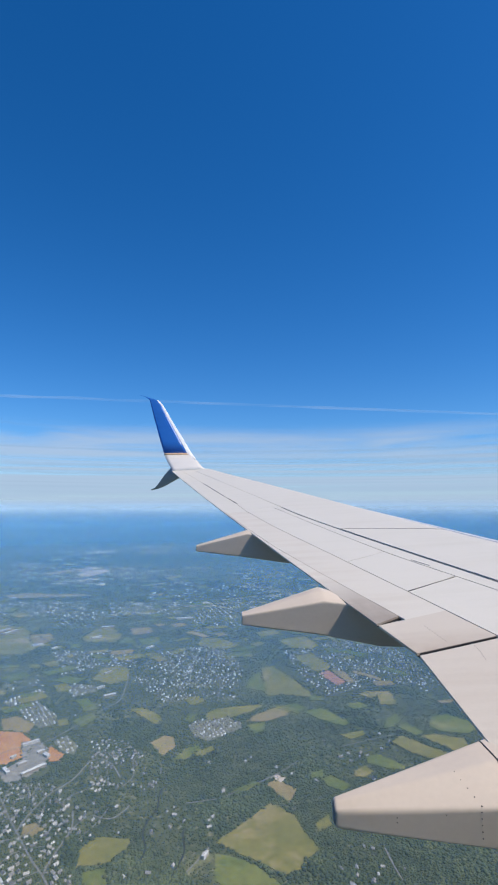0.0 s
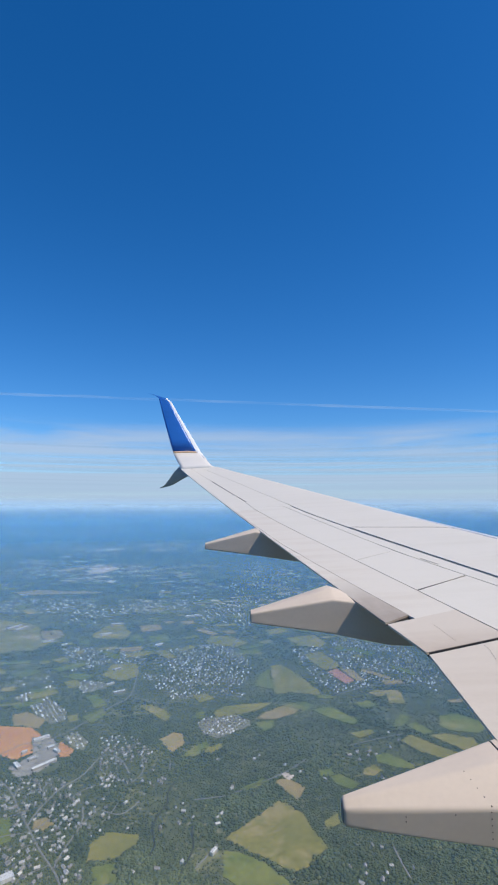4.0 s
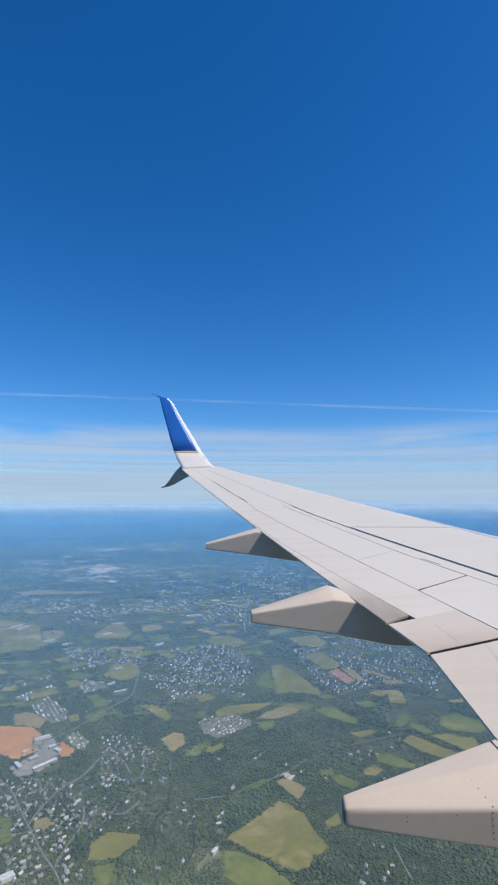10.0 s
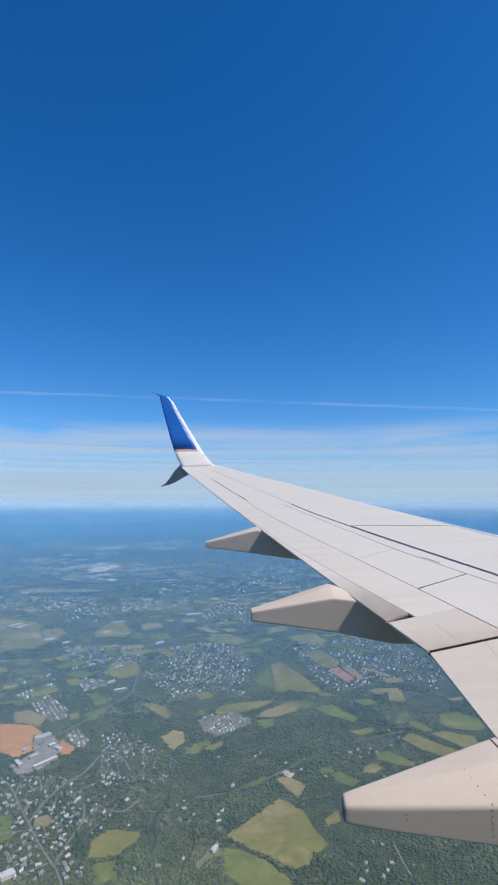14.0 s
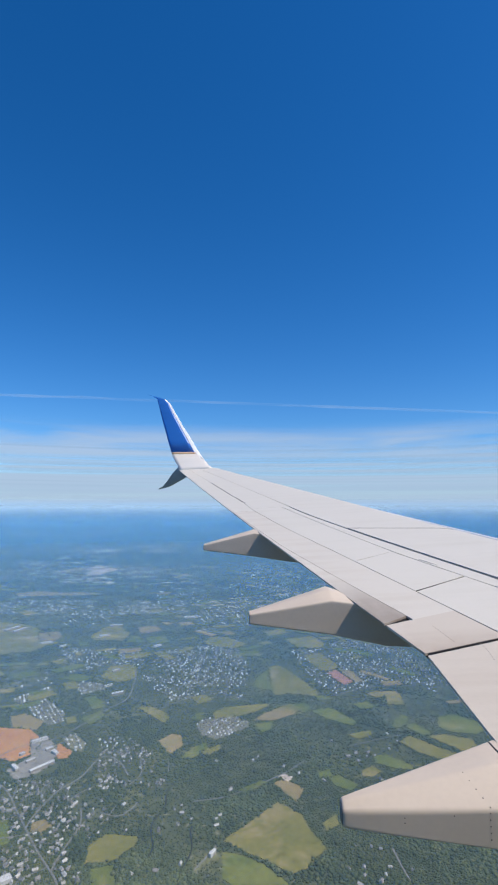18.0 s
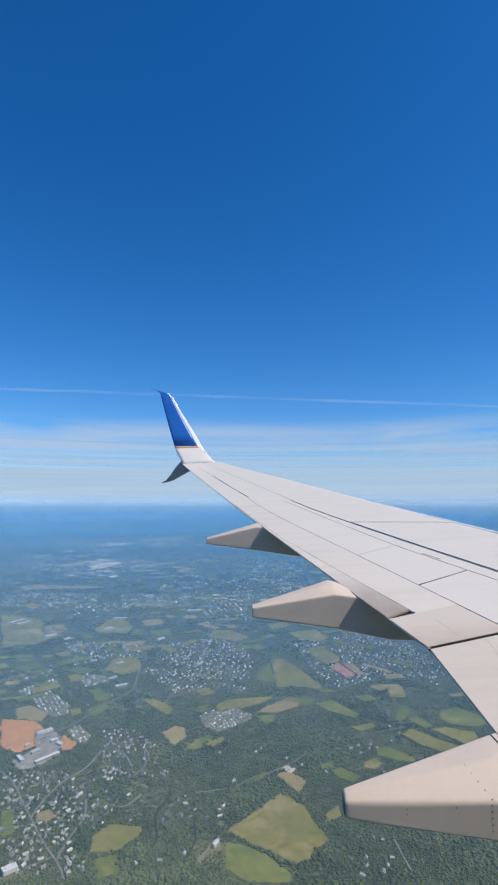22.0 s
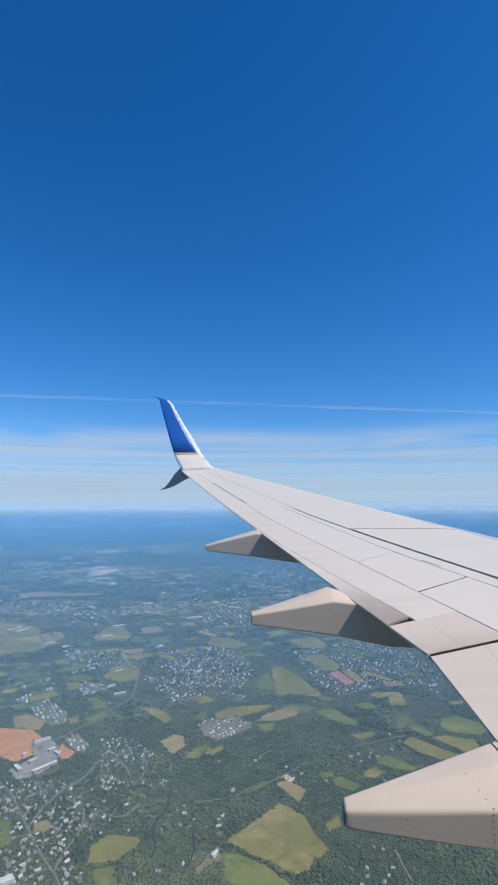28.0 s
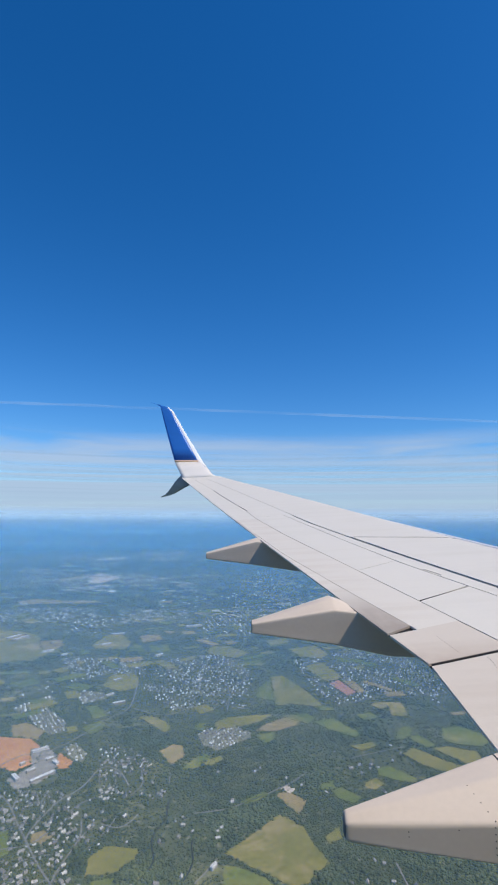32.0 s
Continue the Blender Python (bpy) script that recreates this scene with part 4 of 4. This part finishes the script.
far_v, far_t = [], []
proto_v = np.array([(-1, -1, 0), (1, -1, 0), (1, 1, 0), (-1, 1, 0), (-1, -1, 1), (1, -1, 1), (1, 1, 1), (-1, 1, 1), (-1, 0, 1.7), (1, 0, 1.7)], float) * (1.9, 1.35, 1.5)
proto_t = np.array([(0, 1, 5), (0, 5, 4), (2, 3, 7), (2, 7, 6), (1, 2, 6), (1, 6, 9), (1, 9, 5), (3, 0, 4), (3, 4, 8), (3, 8, 7), (4, 5, 9), (4, 9, 8), (6, 7, 8), (6, 8, 9)])
rest = list(HOUSES[NEAR:])
for k in range(6500):
    d = 1250 + 3000 * rng.uniform() ** 1.4
    a = rng.uniform(-0.52, 0.52)
    if noise.noise((a * 9, d * 0.0022, 4)) > 0.02:
        rest.append((a * d, d, rng.uniform(0, 3.14), rng.uniform(0.8, 1.3)))
built = np.ones(len(rest), bool)
for poly in KEEP_CLEAR:
    built &= ~inside(poly, np.array([h[0] for h in rest]), np.array([h[1] for h in rest]))
rest = [h for h, ok in zip(rest, built) if ok]
for k, (x, y, turn, size) in enumerate(rest):
    c, s = math.cos(turn), math.sin(turn)
    p = proto_v * size * 0.66 * min(1.7, max(1.0, math.hypot(x, y) / 1050))
    q = np.stack((p[:, 0] * c - p[:, 1] * s + x, p[:, 0] * s + p[:, 1] * c + y, p[:, 2] + 0.2 + lie(x, y)), 1)
    far_v.append(q), far_t.append(proto_t + 10 * k)
tagged(new("far_houses", bulk("far_houses", np.concatenate(far_v), np.concatenate(far_t), FAR_HOUSE)), "distant suburbs of small pale houses", "houses", kind="stuff")


def shed(x, y, length, width, turn):
    """Large low hall with a white roof, parapet and rooftop units."""
    h = tagged(empty("warehouse", (x, y, 0.2)), "long low warehouse with a white flat roof", "warehouse", "large halls")
    h.rotation_euler.z = radians(turn)
    s = min(2.0, max(1.0, y / 900))
    l, w, t = length / 2, width / 2, 2.2 * s
    def ring(a, b, z):
        return [Vector((-a, -b, z)), Vector((a, -b, z)), Vector((a, b, z)), Vector((-a, b, z))]
    v, f = loft([ring(l, w, 0), ring(l, w, t)])
    part("wall", mesh("wall", v, f, SIDING), h)
    v, f = loft([ring(l + 0.15, w + 0.15, t), ring(l + 0.15, w + 0.15, t + 0.5), ring(l - 0.2, w - 0.2, t + 0.5), ring(l - 0.2, w - 0.2, t + 0.25)])
    part("roof", mesh("roof", v, f, FLATROOF), h, "white flat roof with a parapet")
    for k in range(3):
        v, f = loft([[p + Vector((l * (k - 1) * 0.55, w * 0.2, t + 0.25)) for p in ring(0.30 * s, 0.26 * s, z)] for z in (0, 0.35 * s)])
        part("rooftop_unit", mesh("rooftop_unit", v, f, SIDING), h)
    KEEP_CLEAR.append([(x + (l + 3) * math.cos(a), y + (l + 3) * math.sin(a)) for a in np.linspace(0, 5.6, 9)])


shed(-196, 537, 25.0, 3.2, 53)
shed(-221, 595, 17.0, 3.0, 45)
shed(-221, 535, 12.0, 3.5, -48)
shed(-212, 549, 9.0, 3.0, 50)
shed(-194, 566, 8.0, 3.4, -38)
shed(-203, 574, 7.0, 3.0, 48)
shed(-226, 563, 5.8, 2.4, 59)
shed(-172, 736, 15.8, 4.0, 34)
shed(-478, 1108, 37.3, 3.6, 69)
shed(-458, 1098, 35.7, 3.0, 72)
shed(-620, 1486, 19.0, 6, 0)
shed(-366, 997, 20.0, 6, 36)
shed(-274, 1051, 20.6, 5, 39)
shed(-273, 1136, 26.0, 5, 22)
shed(-159, 975, 17.5, 4, 59)
shed(-124, 1220, 32.3, 6, 21)
shed(-162, 383, 9.2, 6, 40)
shed(-24, 410, 6.7, 2.0, 63)
shed(-192, 767, 12.0, 2.6, 48)
shed(-328, 973, 12.5, 4, 61)
shed(-198, 833, 13.6, 3, 53)
shed(264, 1017, 20.4, 3.6, -11)
shed(-75, 832, 10.0, 2.6, 53)
shed(-614, 2141, 88.6, 14, 25)

# far farmland patches
pv, pt = [], []
count = 0
for k in range(1100):
    d = 1350 + 3300 * rng.uniform() ** 1.25
    x = rng.uniform(-0.55, 0.55) * d
    if noise.noise((x * 0.0022 + 3, d * 0.0018, 2)) < 0.04:
        continue
    l, w, turn = rng.uniform(14, 62) * d / 1900, rng.uniform(6, 24) * d / 1500, rng.normal(0.1, 0.3)
    c, s = math.cos(turn), math.sin(turn)
    ring = [(math.cos(a) * l * rng.uniform(0.75, 1.1), math.sin(a) * w * rng.uniform(0.75, 1.1)) for a in (0.5, 1.1, 2.3, 2.9, 3.6, 4.3, 5.4, 5.9)]
    pv += [(p, q, lie(p, q) + 0.7) for p, q in [(x, d)] + [(x + a * c - b * s, d + a * s + b * c) for a, b in ring]]
    pt += [(count, count + 1 + j, count + 1 + (j + 1) % 8) for j in range(8)]
    count += 9
tagged(new("far_fields", bulk("far_fields", np.array(pv), np.array(pt), FAR_COVER)), "patchwork of distant fields under haze", "fields", kind="stuff")


def woods():
    """Woodland: broadleaf crowns as small faceted clumps, thinned in suburbs, left out of fields and roads."""
    n = 230000
    lo, hi = 1 / 2300.0, 1 / 330.0
    inv = rng.uniform(lo, hi, n) ** 1.0
    d = 1 / inv
    x = rng.uniform(-0.62, 0.62, n) * d
    keep = rng.uniform(0, 1, n) < np.clip((480 / d) ** 0.6, 0.25, 1)
    thin = np.sin(x * 0.021 + 2 * np.sin(d * 0.013)) + np.sin(d * 0.027 + 2 * np.sin(x * 0.017)) + 0.8 * np.sin(x * 0.09 + d * 0.05)
    keep &= (thin > -1.15) | (rng.uniform(0, 1, n) < 0.32)
    for poly in KEEP_CLEAR:
        keep &= ~inside(poly, x, d)
    for run in CLEARED:
        way = np.array(run)
        box = (x > way[:, 0].min() - 3) & (x < way[:, 0].max() + 3) & (d > way[:, 1].min() - 3) & (d < way[:, 1].max() + 3) & keep
        hit = np.nonzero(box)[0]
        if len(hit):
            gap = np.min((x[hit, None] - way[None, :, 0]) ** 2 + (d[hit, None] - way[None, :, 1]) ** 2, 1)
            keep[hit[gap < 2.6]] = False
    wander = 7 * np.sin(x * 0.11 + 1.7 * np.sin(d * 0.07)) + rng.normal(0, 4, n)
    for poly, share in SPARSE:
        hit = inside(poly, x + wander, d - wander) if share > 0.1 else inside(poly, x, d)
        keep &= ~hit | (rng.uniform(0, 1, n) < share)
    x, d = x[keep], d[keep]
    hx, hd = [], []
    for pts in HEDGE:
        for (x0, y0), (x1, y1) in zip(pts, pts[1:] + pts[:1]):
            m = int(math.hypot(x1 - x0, y1 - y0) / 4.0)
            t = rng.uniform(0, 1, m)
            hx.append(x0 + (x1 - x0) * t + rng.normal(0, 0.9, m)), hd.append(y0 + (y1 - y0) * t + rng.normal(0, 0.9, m))
    x, d = np.concatenate([x] + hx), np.concatenate([d] + hd)
    bm = bmesh.new()
    bmesh.ops.create_icosphere(bm, subdivisions=1, radius=1)
    bm.verts.ensure_lookup_table()
    pv = np.array([v.co[:] for v in bm.verts])
    pt = np.array([[v.index for v in f.verts] for f in bm.faces])
    bm.free()
    protos = [pv * (1 + rng.uniform(-0.28, 0.28, (12, 1))) for _ in range(9)]
    which = rng.integers(0, 9, len(x))
    grow = np.maximum(1.0, d / 750)
    r = np.clip(rng.lognormal(-0.20, 0.30, len(x)) * (1 + 0.28 * np.sin(x * 0.045 + 2 * np.sin(d * 0.031))), 0.4, 2.0) * grow
    tall = rng.uniform(0.5, 0.85, len(x)) * r
    turn = rng.uniform(0, 6.28, len(x))
    P = np.stack(protos)[which]
    c, s = np.cos(turn)[:, None], np.sin(turn)[:, None]
    V = np.stack(((P[:, :, 0] * c - P[:, :, 1] * s) * r[:, None] + x[:, None], (P[:, :, 0] * s + P[:, :, 1] * c) * r[:, None] + d[:, None],
                  P[:, :, 2] * tall[:, None] + (tall * 0.6)[:, None]), 2).reshape(-1, 3)
    T = (pt[None] + 12 * np.arange(len(x))[:, None, None]).reshape(-1, 3)
    me = bulk("woods", V, T, LEAVES)
    me.shade_smooth()
    tagged(new("woods", me), "dense green broadleaf woods and hedgerow trees", "trees", kind="stuff")


woods()
